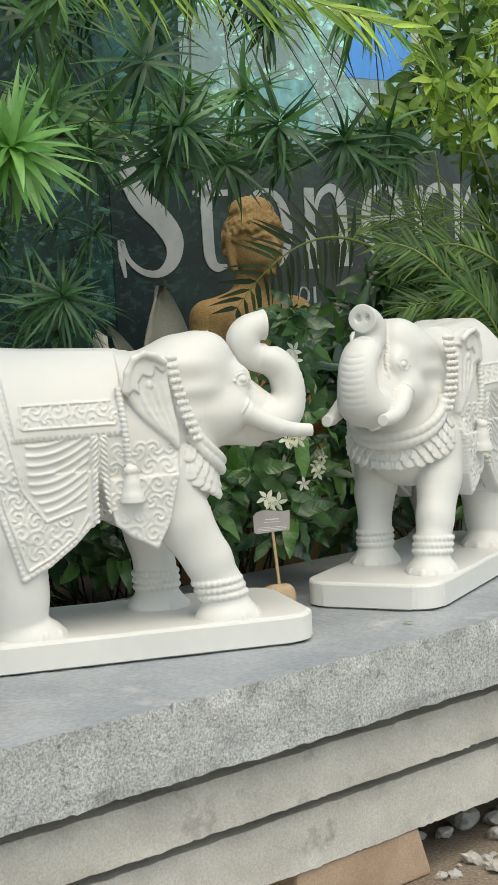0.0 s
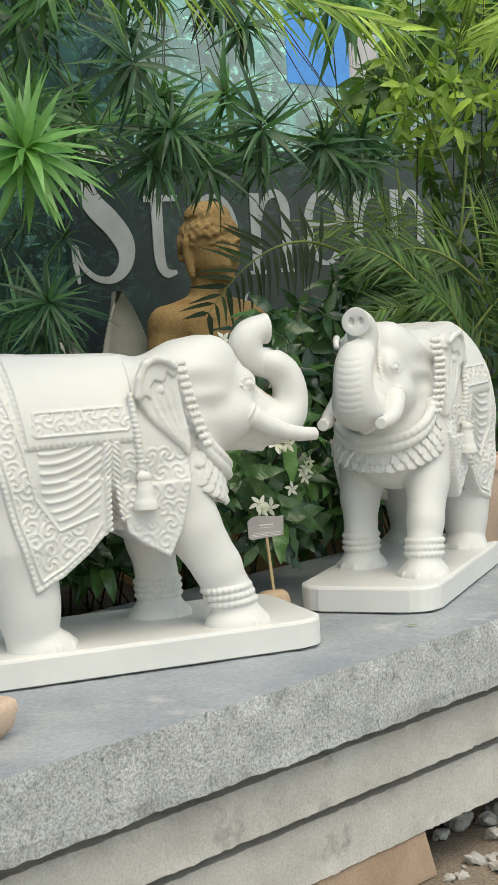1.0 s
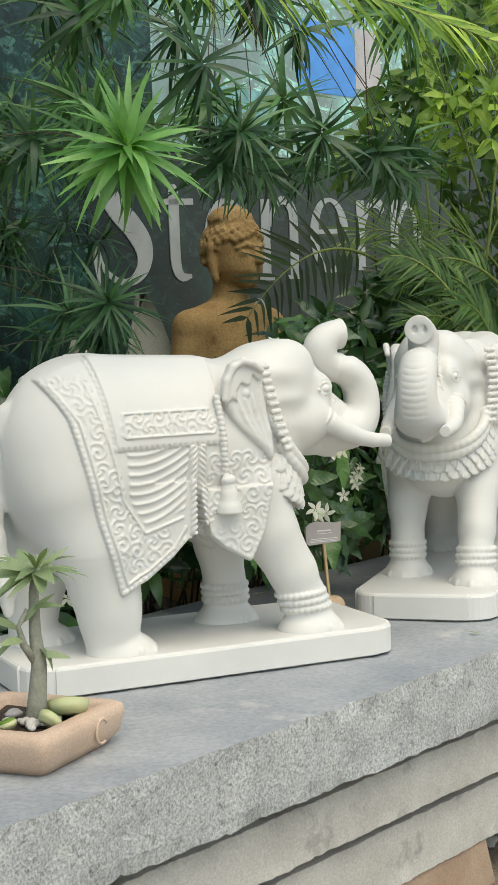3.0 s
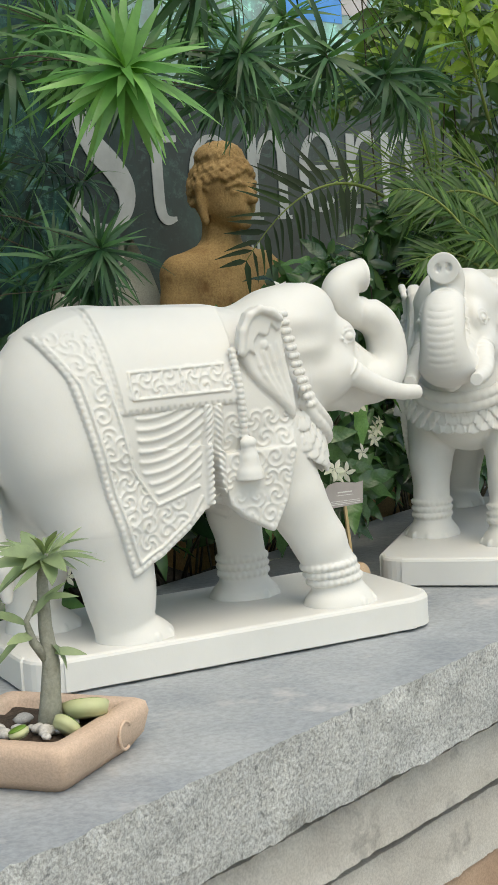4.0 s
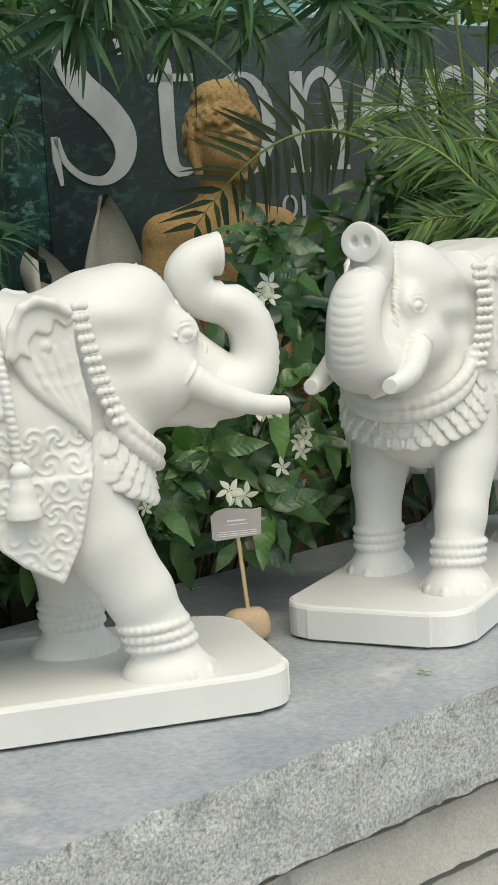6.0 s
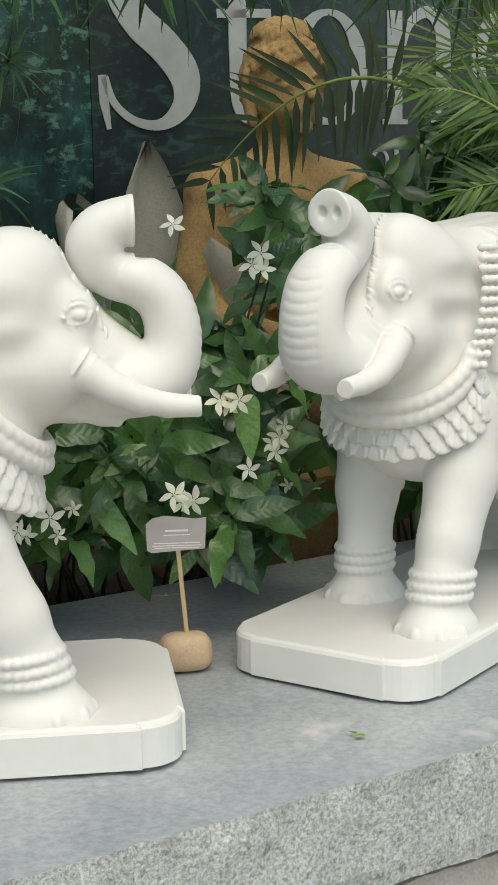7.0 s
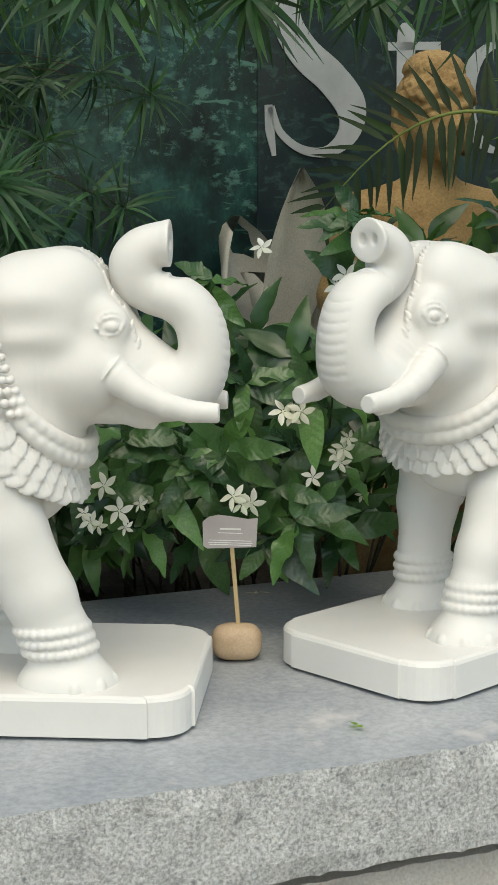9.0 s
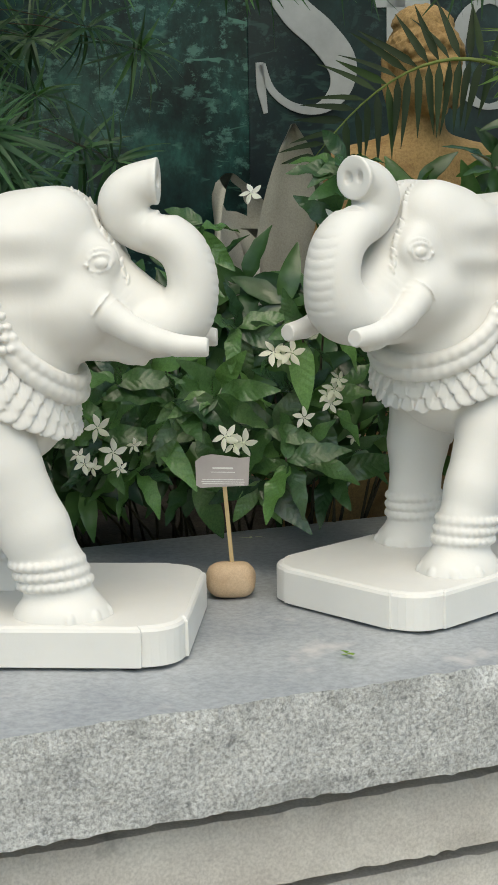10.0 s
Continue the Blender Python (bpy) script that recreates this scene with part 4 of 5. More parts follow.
# ---- seated stone figure before the banner: one plain carved form ----
def seated_figure():
    c = Carving((-0.46, -0.36, 0.10), (0.46, 0.24, 1.16), 0.0062)
    c.ball((0, 0.005, 0.985), (0.083, 0.100, 0.112), 0)
    c.ball((0, -0.025, 0.925), (0.064, 0.070, 0.062), 0.03)
    c.ball((0, 0.010, 1.080), (0.064, 0.066, 0.050), 0.02)
    c.cone((0, 0.015, 0.92), (0, 0.025, 0.79), 0.056, 0.064, 0.015)
    c.cone((0, -0.088, 0.985), (0, -0.110, 0.948), 0.010, 0.016, 0.010)
    c.cone((-0.022, -0.088, 0.917), (0.022, -0.088, 0.917), 0.009, 0.009, 0.006)
    c.cone((-0.016, -0.085, 0.902), (0.016, -0.085, 0.902), 0.009, 0.009, 0.006)
    c.ball((0, -0.075, 0.875), (0.026, 0.020, 0.018), 0.012)
    for s in (-1, 1):
        c.ball((s * 0.034, -0.078, 0.972), (0.022, 0.014, 0.011), 0.006)
        c.chain([(s * 0.012, -0.095, 0.992, 0.006), (s * 0.036, -0.090, 1.000, 0.006), (s * 0.062, -0.068, 0.988, 0.005)], 0.006)
        c.chain([(s * 0.086, 0.015, 1.00, 0.016), (s * 0.090, 0.012, 0.95, 0.014), (s * 0.084, 0.005, 0.892, 0.013)], 0.006)
        c.cone((0, 0.03, 0.765), (s * 0.19, 0.03, 0.735), 0.062, 0.060, 0.03)
        c.chain([(s * 0.195, 0.03, 0.725, 0.056), (s * 0.245, 0.02, 0.54, 0.050), (s * 0.235, -0.03, 0.44, 0.045), (s * 0.08, -0.19, 0.375, 0.038)], 0.02)
        c.chain([(s * 0.10, 0.02, 0.31, 0.115), (s * 0.33, -0.10, 0.275, 0.085), (s * 0.05, -0.25, 0.235, 0.062)], 0.03)
    c.ball((0, 0.035, 0.64), (0.195, 0.115, 0.175), 0.05)
    c.ball((0, 0.035, 0.44), (0.165, 0.115, 0.18), 0.05)
    c.cone((-0.25, -0.02, 0.14), (0.25, -0.02, 0.14), 0.17, 0.17, 0.02)
    for k in range(6):
        c.chain([(0.20 - 0.055 * k, -0.03, 0.76 - 0.02 * k, 0.007), (0.10 - 0.055 * k, -0.085, 0.62 - 0.02 * k, 0.008), (-0.06 - 0.02 * k, -0.085, 0.46, 0.007)], 0.006)
    golden = math.pi * (3 - math.sqrt(5))
    for k in range(380):
        z = 1 - 2 * (k + 0.5) / 380
        q = math.sqrt(1 - z * z)
        p = Vector((q * math.cos(golden * k), q * math.sin(golden * k), z)) + 0.05 * noise.noise_vector((k * 1.7, 0.3, 0.9))
        if p.z < -0.35 or (p.y < -0.15 and p.z < 0.42 - 0.25 * abs(p.x)) or (abs(p.x) > 0.8 and p.z < -0.05):
            continue
        c.ball((p.x * 0.085, 0.005 + p.y * 0.102, 0.985 + p.z * 0.114), (0.0122, 0.0122, 0.0122), 0.001)
    for k in range(90):
        z = 1 - (k + 0.5) / 90
        q = math.sqrt(1 - z * z)
        c.ball((0.063 * q * math.cos(golden * k), 0.010 + 0.065 * q * math.sin(golden * k), 1.080 + 0.046 * z), (0.0118, 0.0118, 0.0118), 0.001)
    verts, faces = c.mesh("figure")
    wide = np.clip((verts[:, 2] - 0.865) / 0.05, 0, 1)
    verts[:, 0] *= 1 + 0.07 * wide
    verts[:, 1] = 0.01 + (verts[:, 1] - 0.01) * (1 + 0.06 * wide)
    return quick_mesh("seated_statue", verts, faces)


figure = put("seated_statue", seated_figure(), TERRA)
figure.matrix_world = pose(0.462, 1.625, 0, 0, 0, 24)
tagged(figure, "weathered ochre sandstone seated statue with curled hair", "statue")
bm = box(bmesh.new(), (-0.44, -0.34, FLOOR), (0.44, 0.22, 0.115), 0.02, 3)
plinth = part("statue_plinth", bm, TERRA)
plinth.matrix_world = pose(0.470, 1.625, 0, 0, 0, 24)
tagged(plinth, "plain sandstone block under the seated statue", "plinth")


# ---- grey stone lotus planter ----
def petal(h, w, lean):
    """A thick pointed petal that stands up and leans out."""
    rows, verts, faces = 12, [], []
    for i in range(rows + 1):
        s = i / rows
        half = w / 2 * (math.sin(math.pi * (0.12 + 0.88 * s ** 0.9)) ** 0.75 if s < 1 else 0.01)
        out = lean * s ** 1.8 * h
        for k in range(5):
            q = (k - 2) / 2
            curl = 0.22 * w * q * q
            verts += [(half * q, out - curl, h * s), (half * q * 0.96, out - curl + 0.024, h * s * 0.995)]
    for i in range(rows):
        for k in range(4):
            a, b = 10 * i + 2 * k, 10 * (i + 1) + 2 * k
            faces += [(a, a + 2, b + 2, b), (a + 1, b + 1, b + 3, a + 3)]
        for k in (0, 8):
            a, b = 10 * i + k, 10 * (i + 1) + k
            faces.append((a, b, b + 1, a + 1))
    for k in range(4):
        a = 10 * rows + 2 * k
        faces.append((a, a + 2, a + 3, a + 1))
        faces.append((2 * k, 2 * k + 1, 2 * k + 3, 2 * k + 2))
    return mesh_from("petal", verts, faces)


lotus = empty("lotus_planter", pose(0.222, 1.72, FLOOR))
tagged(lotus, "pale grey stone lotus planter with upright petals", "planter")
bm = bmesh.new()
bmesh.ops.create_cone(bm, cap_ends=True, segments=32, radius1=0.20, radius2=0.26, depth=0.95)
bmesh.ops.translate(bm, vec=(0, 0, 0.475), verts=bm.verts)
part("bowl", bm, PETAL_STONE, lotus, smooth=True)
for at, rz, h, w, lean in (((-0.085, -0.090), 12, 0.62, 0.22, 0.05), ((-0.19, -0.01), 52, 0.50, 0.34, 0.30), ((0.10, 0.02), -20, 0.40, 0.30, 0.04), ((-0.10, -0.12), 60, 0.36, 0.34, 0.40), ((0.06, -0.13), 170, 0.40, 0.30, 0.25), ((0.22, -0.06), -120, 0.45, 0.30, 0.2)):
    p = put("petal", petal(h, w, lean), PETAL_STONE, lotus)
    p.matrix_local = pose(at[0], at[1], 0.832, 0, 0, rz)


# ---- plants ----
RNG = random.Random(5)


def strap_rosette(heap, at, axis, radius, count, width, rng, droop=0.30, tuft=0.3):
    """Slim strap leaves that burst from one point round an axis and hang over."""
    axis = Vector(axis).normalized()
    side = axis.orthogonal().normalized()
    up = axis.cross(side)
    for k in range(count):
        a = 2 * math.pi * (k * 0.381966 + rng.uniform(-0.06, 0.06))
        q = (k + 0.5) / count
        open_ = -0.35 + 1.25 * (1 - q) + rng.uniform(-0.15, 0.15)
        way = (side * math.cos(a) + up * math.sin(a)) * math.sqrt(max(0.05, 1 - min(0.95, open_ * open_))) + axis * open_
        way += Vector((rng.uniform(-0.15, 0.15), rng.uniform(-0.1, 0.1), rng.uniform(-0.3, 0.1)))
        size = radius * rng.uniform(0.62, 1.08) * (0.75 + 0.25 * (1 - abs(open_)))
        v, f = leaf_shape(size, width * rng.uniform(0.75, 1.15), droop * rng.uniform(0.1, 1.7), 0.2, 7, 1.7)
        face = axis * rng.uniform(0.2, 1.0) + Vector((0, 0, rng.uniform(0.2, 1.0)))
        heap.add(v, f, aim(Vector(at) - axis * tuft * radius * q * 0.8, way, rng.uniform(-0.5, 0.5), face))


def podocarpus(name, trunk, tips, label, leaf):
    """A narrow-leaved tree: trunk, limbs that reach to leaf bursts."""
    tree = empty(name, Matrix.Translation(trunk[0]))
    base = Vector(trunk[0])
    tagged(tree, label, "tree")
    v, f = tube_data([Vector(p) - base for p in trunk], [0.045 - 0.028 * i / (len(trunk) - 1) for i in range(len(trunk))], 10)
    put("trunk", mesh_from("trunk", v, f), TWIG, tree)
    for at, axis, radius, count, width, mat_ in tips:
        at = Vector(at)
        root = Vector(min(trunk[1:], key=lambda p: (Vector(p) - at).length + 0.8 * max(0, p[2] - at.z)))
        mid = root.lerp(at, 0.55) + Vector((0.06 * math.sin(at.x * 40), 0, 0.22 * (at - root).length)) - Vector(axis).normalized() * 0.05
        pts = [root.lerp(mid, s).lerp(mid.lerp(at, s), s) - base for s in (0, 0.2, 0.4, 0.6, 0.8, 1.0)]
        v, f = tube_data(pts, [0.0026 - 0.0016 * i / 5 for i in range(6)], 6)
        put("limb", mesh_from("limb", v, f), TWIG, tree)
        heap = Heap()
        strap_rosette(heap, at - base, axis, radius, count, width, RNG, 0.30 if mat_ is LEAF_BRIGHT else 0.55)
        heap.done("leaf_burst", mat_, tree)
    return tree


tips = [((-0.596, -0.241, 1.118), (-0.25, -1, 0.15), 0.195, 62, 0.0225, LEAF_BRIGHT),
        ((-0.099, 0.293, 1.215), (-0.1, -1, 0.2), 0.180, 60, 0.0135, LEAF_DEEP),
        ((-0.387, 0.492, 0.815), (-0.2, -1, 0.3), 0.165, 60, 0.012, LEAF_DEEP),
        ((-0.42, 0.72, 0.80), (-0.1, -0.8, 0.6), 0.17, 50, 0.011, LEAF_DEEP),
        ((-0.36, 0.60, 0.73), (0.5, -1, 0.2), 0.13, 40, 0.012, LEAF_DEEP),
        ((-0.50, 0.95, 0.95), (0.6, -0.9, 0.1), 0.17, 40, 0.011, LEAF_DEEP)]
rng = random.Random(21)
for k in range(62):
    x = -1.25 + 1.75 * rng.random()
    y = rng.uniform(0.30, 1.35)
    z = 1.14 + 0.09 * y + rng.uniform(0.0, 0.62)
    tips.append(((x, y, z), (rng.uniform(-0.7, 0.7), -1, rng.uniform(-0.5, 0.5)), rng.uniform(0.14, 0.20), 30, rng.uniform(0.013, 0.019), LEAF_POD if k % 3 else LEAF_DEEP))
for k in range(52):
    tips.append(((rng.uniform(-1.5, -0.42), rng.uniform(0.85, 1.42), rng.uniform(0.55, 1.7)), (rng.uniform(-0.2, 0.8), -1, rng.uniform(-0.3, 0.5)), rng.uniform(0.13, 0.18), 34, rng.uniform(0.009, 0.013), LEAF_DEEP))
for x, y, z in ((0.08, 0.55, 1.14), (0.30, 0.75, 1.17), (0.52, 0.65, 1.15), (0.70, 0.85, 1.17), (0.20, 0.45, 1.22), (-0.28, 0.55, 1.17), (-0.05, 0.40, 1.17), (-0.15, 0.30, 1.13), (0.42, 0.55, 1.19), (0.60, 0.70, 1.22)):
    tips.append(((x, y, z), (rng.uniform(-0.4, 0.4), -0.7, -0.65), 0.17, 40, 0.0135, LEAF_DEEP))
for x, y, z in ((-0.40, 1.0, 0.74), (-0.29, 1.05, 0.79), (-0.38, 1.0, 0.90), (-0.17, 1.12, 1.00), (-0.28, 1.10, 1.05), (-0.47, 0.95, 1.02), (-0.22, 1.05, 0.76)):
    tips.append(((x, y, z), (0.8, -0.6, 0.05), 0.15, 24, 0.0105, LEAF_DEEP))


def in_gap(p):
    """The opening in the foliage through which the blue panel shows."""
    return 0.33 < p[0] - 0.386 * (p[1] - 0.8) < 0.72 and abs(p[2] - 1.49 - 0.166 * (p[1] - 0.8)) < 0.12


tips = [p for p in tips if not in_gap(p[0])]
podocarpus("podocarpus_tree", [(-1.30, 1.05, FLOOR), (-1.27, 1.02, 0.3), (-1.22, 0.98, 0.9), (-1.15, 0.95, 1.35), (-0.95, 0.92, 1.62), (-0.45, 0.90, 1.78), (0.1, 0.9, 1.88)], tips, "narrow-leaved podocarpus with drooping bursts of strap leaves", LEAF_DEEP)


def frond(heap, stem, root, tip, sag, length, pairs, width, rng, spread=58, droop=0.25, flat=(0.1, -1, 0.45), up=(0, 0, 1)):
    """A feather palm leaf from root to tip: a rib, and leaflets in two rows."""
    root, tip = Vector(root), Vector(tip)
    pts = []
    for i in range(15):
        s = i / 14
        pts.append(root.lerp(tip, s) + Vector(up) * (sag * 4 * s * (1 - s)))
    v, f = tube_data(pts, [0.0055 * (1 - 0.8 * i / 14) for i in range(15)], 6)
    stem.add(v, f)
    for k in range(pairs):
        s = 0.18 + 0.82 * k / (pairs - 1)
        j = min(13, int(s * 14))
        at = pts[j].lerp(pts[j + 1], s * 14 - j)
        way = (pts[j + 1] - pts[j]).normalized()
        side = way.cross(Vector(flat)).normalized()
        for h in (-1, 1):
            a = radians(spread * (1 - 0.55 * s) + rng.uniform(-6, 6))
            out = way * math.cos(a) + side * h * math.sin(a) + Vector((0, 0, rng.uniform(-0.25, 0.1)))
            v, f = leaf_shape(length * (0.55 + 0.6 * math.sin(math.pi * (0.15 + 0.8 * s))) * rng.uniform(0.85, 1.1), width, droop * rng.uniform(0.4, 1.4), 0.3, 5, 1.9)
            heap.add(v, f, aim(at, out, rng.uniform(-0.5, 0.5), flat))


def palm(name, base, canes, fronds, label, leaf, cane_mat=CANE):
    """A clump of canes with feather leaves, each leaf a part."""
    thing = empty(name, Matrix.Translation(base))
    tagged(thing, label, "palm")
    o = Vector(base)
    for pts, r in canes:
        v, f = tube_data([Vector(p) - o for p in pts], [r * (1 - 0.35 * i / (len(pts) - 1)) for i in range(len(pts))], 8)
        put("cane", mesh_from("cane", v, f), cane_mat, thing)
    for row in fronds:
        root, tip, sag, length, pairs, width, mat_ = row[:7]
        leaves, stem = Heap(), Heap()
        frond(leaves, stem, Vector(root) - o, Vector(tip) - o, sag, length, pairs, width, RNG, *(row[7:]))
        blade = leaves.done("frond", mat_, thing)
        stem.done("rib", cane_mat, blade)
    return thing


# dark frond that crosses the statue's face, its shade put into the leaf colour
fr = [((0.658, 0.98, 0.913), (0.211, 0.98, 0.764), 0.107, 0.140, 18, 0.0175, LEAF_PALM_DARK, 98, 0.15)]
rng = random.Random(8)
canes = []
for k in range(7):
    x, y = 0.98 + 0.10 * k + rng.uniform(-0.03, 0.03), 0.98 + rng.uniform(-0.08, 0.22)
    top = (x + rng.uniform(-0.05, 0.10), y, rng.uniform(1.0, 1.5))
    canes.append(([(x, y, -0.12), (x + 0.01, y, 0.4), (x + 0.02, y, 0.85), top], rng.uniform(0.006, 0.011)))
    for j in range(5):
        a = rng.uniform(0, 2 * math.pi)
        root = Vector((x + 0.02, y, rng.uniform(0.45, 1.35)))
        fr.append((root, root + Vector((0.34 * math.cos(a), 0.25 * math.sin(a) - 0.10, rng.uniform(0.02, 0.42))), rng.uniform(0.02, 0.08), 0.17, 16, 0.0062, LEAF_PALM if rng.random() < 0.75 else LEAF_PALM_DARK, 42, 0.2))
for root, tip in (((1.08, 0.95, 0.62), (0.78, 0.90, 0.86)), ((1.02, 1.0, 0.55), (1.30, 0.8, 0.82)), ((1.1, 0.95, 0.45), (0.82, 0.78, 0.78)), ((1.15, 0.95, 0.45), (1.25, 0.7, 0.9)), ((1.00, 0.92, 0.60), (0.62, 0.85, 0.93)), ((1.10, 0.95, 0.80), (0.71, 0.95, 0.86)), ((1.05, 0.92, 0.54), (0.68, 0.86, 0.73))):
    fr.append((root, tip, 0.09, 0.12, 30, 0.0105, LEAF_PALM_MID, 60, 0.35))
palm("areca_palm", (1.05, 1.0, -0.12), canes, fr, "clump of areca palm with yellow-green canes", LEAF_PALM)

# lime fronds that hang over the yard from above, sunlight painted into their colour
fr = []
rng = random.Random(12)
for root, tip, sag in (((-0.75, -0.05, 1.56), (0.26, -0.28, 1.345), 0.05), ((1.45, 0.2, 1.80), (0.80, 0.25, 1.47), 0.06), ((1.5, 0.5, 1.62), (0.90, 0.45, 1.46), 0.05), ((-1.0, 0.4, 1.75), (-0.10, 0.05, 1.60), 0.06), ((1.6, 0.7, 1.9), (0.95, 0.7, 1.66), 0.08)):
    fr.append((root, tip, sag, 0.17, 38, 0.0105, LEAF_LIME if root[0] > 0 or root[2] < 1.6 else LEAF_POD, 46, 0.35))
palm("overhanging_palm", (1.9, 0.9, FLOOR), [([(1.9, 0.9, FLOOR), (1.85, 0.85, 0.6), (1.75, 0.8, 1.6), (1.6, 0.7, 1.95)], 0.05)], fr, "tall palm with long lime-green fronds hanging in the light", LEAF_LIME)


def leafy_shrub(name, base, heads, label, leaf, size, rng, keep=0.3):
    """A broad-leaved shrub: stems, whorls of leaves at their ends."""
    thing = empty(name, Matrix.Translation(base))
    tagged(thing, label, "shrub")
    o = Vector(base)
    stems, crown = Heap(), Heap()
    count = 0
    for at, way, n, single in heads:
        at, way = Vector(at), Vector(way).normalized()
        foot = o + Vector((rng.uniform(-0.12, 0.12) + 0.55 * (at.x - o.x), rng.uniform(-0.05, 0.08) + 0.4 * max(0, at.y - o.y), 0.0))
        mid = foot.lerp(at, 0.55) + Vector((0, 0.05, 0.04))
        pts = [foot.lerp(mid, s).lerp(mid.lerp(at, s), s) - o for s in (0, 0.25, 0.5, 0.75, 1.0)]
        v, f = tube_data(pts, [0.0040, 0.0034, 0.0028, 0.0024, 0.0018], 5)
        if rng.random() < keep:
            stems.add(v, f)
        side = way.orthogonal().normalized()
        up = way.cross(side)
        spin = rng.uniform(0, 6.28)
        for k in range(n):
            a = spin + 2 * math.pi * k / n + rng.uniform(-0.3, 0.3)
            out = (side * math.cos(a) + up * math.sin(a)) + way * rng.uniform(0.05, 0.7) + Vector((0, 0, rng.uniform(-0.55, 0.15)))
            m = aim(at - o - way * rng.uniform(0, 0.03), out, rng.uniform(-0.7, 0.7), (rng.uniform(-0.5, 0.5), -0.75, rng.uniform(0.3, 1.1)))
            big = size * rng.uniform(0.7, 1.15)
            if single:
                ob = new("leaf", LEAF_MESHES[count % 3])
                ob.parent = thing
                ob.matrix_local = m @ Matrix.Diagonal((big, big, big, 1))
                count += 1
            else:
                v, f = leaf_shape(big, big * 0.37, rng.uniform(0.1, 0.5), 0.3, 7, 1.25, 0.2)
                crown.add(v, f, m)
    tagged(stems.done("stem", TWIG, thing), kind="stuff")
    if crown.v:
        crown.done("crown", leaf, thing)["kind"] = "stuff"
    return thing


LEAF_MESHES = []
for droop in (0.12, 0.28, 0.45):
    v, f = leaf_shape(1.0, 0.37, droop, 0.30, 12, 1.2, 0.28)
    LEAF_MESHES.append(mesh_from("leaf", v, f))
    LEAF_MESHES[-1].materials.append(LEAF_VEINED)

rng = random.Random(33)
heads = []
for k in range(290):
    x = rng.uniform(-0.95, 0.62)
    y = rng.uniform(0.36, 1.15) ** 1.0
    top = 0.30 + 0.38 * min(1, (y - 0.25) / 0.6) + (0.08 if 0.2 < x < 0.5 else 0.0) - (0.16 if y > 0.6 and -0.35 < x < 0.2 else 0.0)
    if y > 0.55 and 0.0 < x < 0.34:
        top = min(top, 0.46)
    z = rng.uniform(0.03, top)
    over_bench = y < 0.745 + 0.49 * x
    if over_bench and z < 0.20 - 0.25 * max(0, y - 0.6 - 0.49 * x):
        continue
    if (x - 0.08) ** 2 + (y - 0.24) ** 2 < 0.13 ** 2 and z < 0.27:
        continue
    if x > 0.26 and y < 0.35 + 0.95 * (x - 0.2) + 0.27:
        continue
    heads.append(((x, y, z), (rng.uniform(-0.5, 0.5), -0.9, rng.uniform(-0.1, 0.8)), rng.randint(4, 6), y < 0.55 and -0.35 < x < 0.4))
for x, y, z in ((-0.16, 0.34, 0.27), (-0.10, 0.36, 0.20), (-0.03, 0.37, 0.33), (0.05, 0.36, 0.34), (-0.13, 0.36, 0.36), (0.14, 0.42, 0.27), (0.19, 0.44, 0.22), (0.12, 0.44, 0.17), (0.20, 0.46, 0.31), (0.25, 0.50, 0.18), (0.0, 0.48, 0.16), (0.08, 0.50, 0.45)):
    heads.append(((x, y, z), (rng.uniform(-0.5, 0.5), -0.9, rng.uniform(-0.5, 0.4)), 6, True))
heads.append(((0.02, 0.49, 0.645), (0.3, -0.6, 0.6), 5, True))
heads.append(((0.280, 0.66, 0.760), (0.05, -0.35, 1.0), 7, True))
heads.append(((0.268, 0.65, 0.715), (-0.3, -0.8, -0.5), 3, True))
heads.append(((0.305, 0.64, 0.690), (0.4, -0.8, -0.4), 3, True))
heads.append(((0.265, 0.62, 0.625), (-0.2, -0.8, 0.1), 4, True))
for x, y, z in ((0.08, 0.75, 0.52), (0.15, 0.70, 0.48), (0.21, 0.80, 0.50), (-0.04, 0.62, 0.55)):
    heads.append(((x, y, z), (rng.uniform(-0.4, 0.4), -0.8, 0.4), 5, False))
heads.append(((0.33, 1.05, 0.70), (0.1, -0.5, 0.8), 6, False))
heads.append(((0.40, 0.95, 0.66), (0.1, -0.7, 0.4), 6, False))
leafy_shrub("jasmine_bush", (0.0, 0.95, -0.10), heads, "glossy dark green crepe jasmine bush with white flowers", LEAF_GLOSS, 0.118, rng)

rng = random.Random(44)
heads = [((rng.uniform(0.75, 1.75), rng.uniform(1.15, 1.65), rng.uniform(0.2, 1.85)), (rng.uniform(-0.6, 0.3), -0.9, rng.uniform(-0.2, 0.7)), 6, False) for k in range(360)]
heads = [h for h in heads if not (h[0][0] < 1.16 and 0.74 < h[0][2] < 1.24) and not in_gap(h[0])]
leafy_shrub("leafy_shrub", (1.25, 1.45, -0.10), heads, "tall leafy shrub with small bright green leaves", LEAF_MID, 0.085, rng, 0.07)
rng = random.Random(47)
heads = [((rng.uniform(0.58, 1.25), rng.uniform(0.95, 1.35), rng.uniform(0.1, 0.86)), (rng.uniform(-0.6, 0.3), -0.9, rng.uniform(-0.2, 0.7)), 6, False) for k in range(170)]
leafy_shrub("leafy_shrub", (0.95, 1.15, -0.10), heads, "dark broad-leaved shrub under the areca palm", LEAF_GLOSS, 0.10, rng)
rng = random.Random(45)
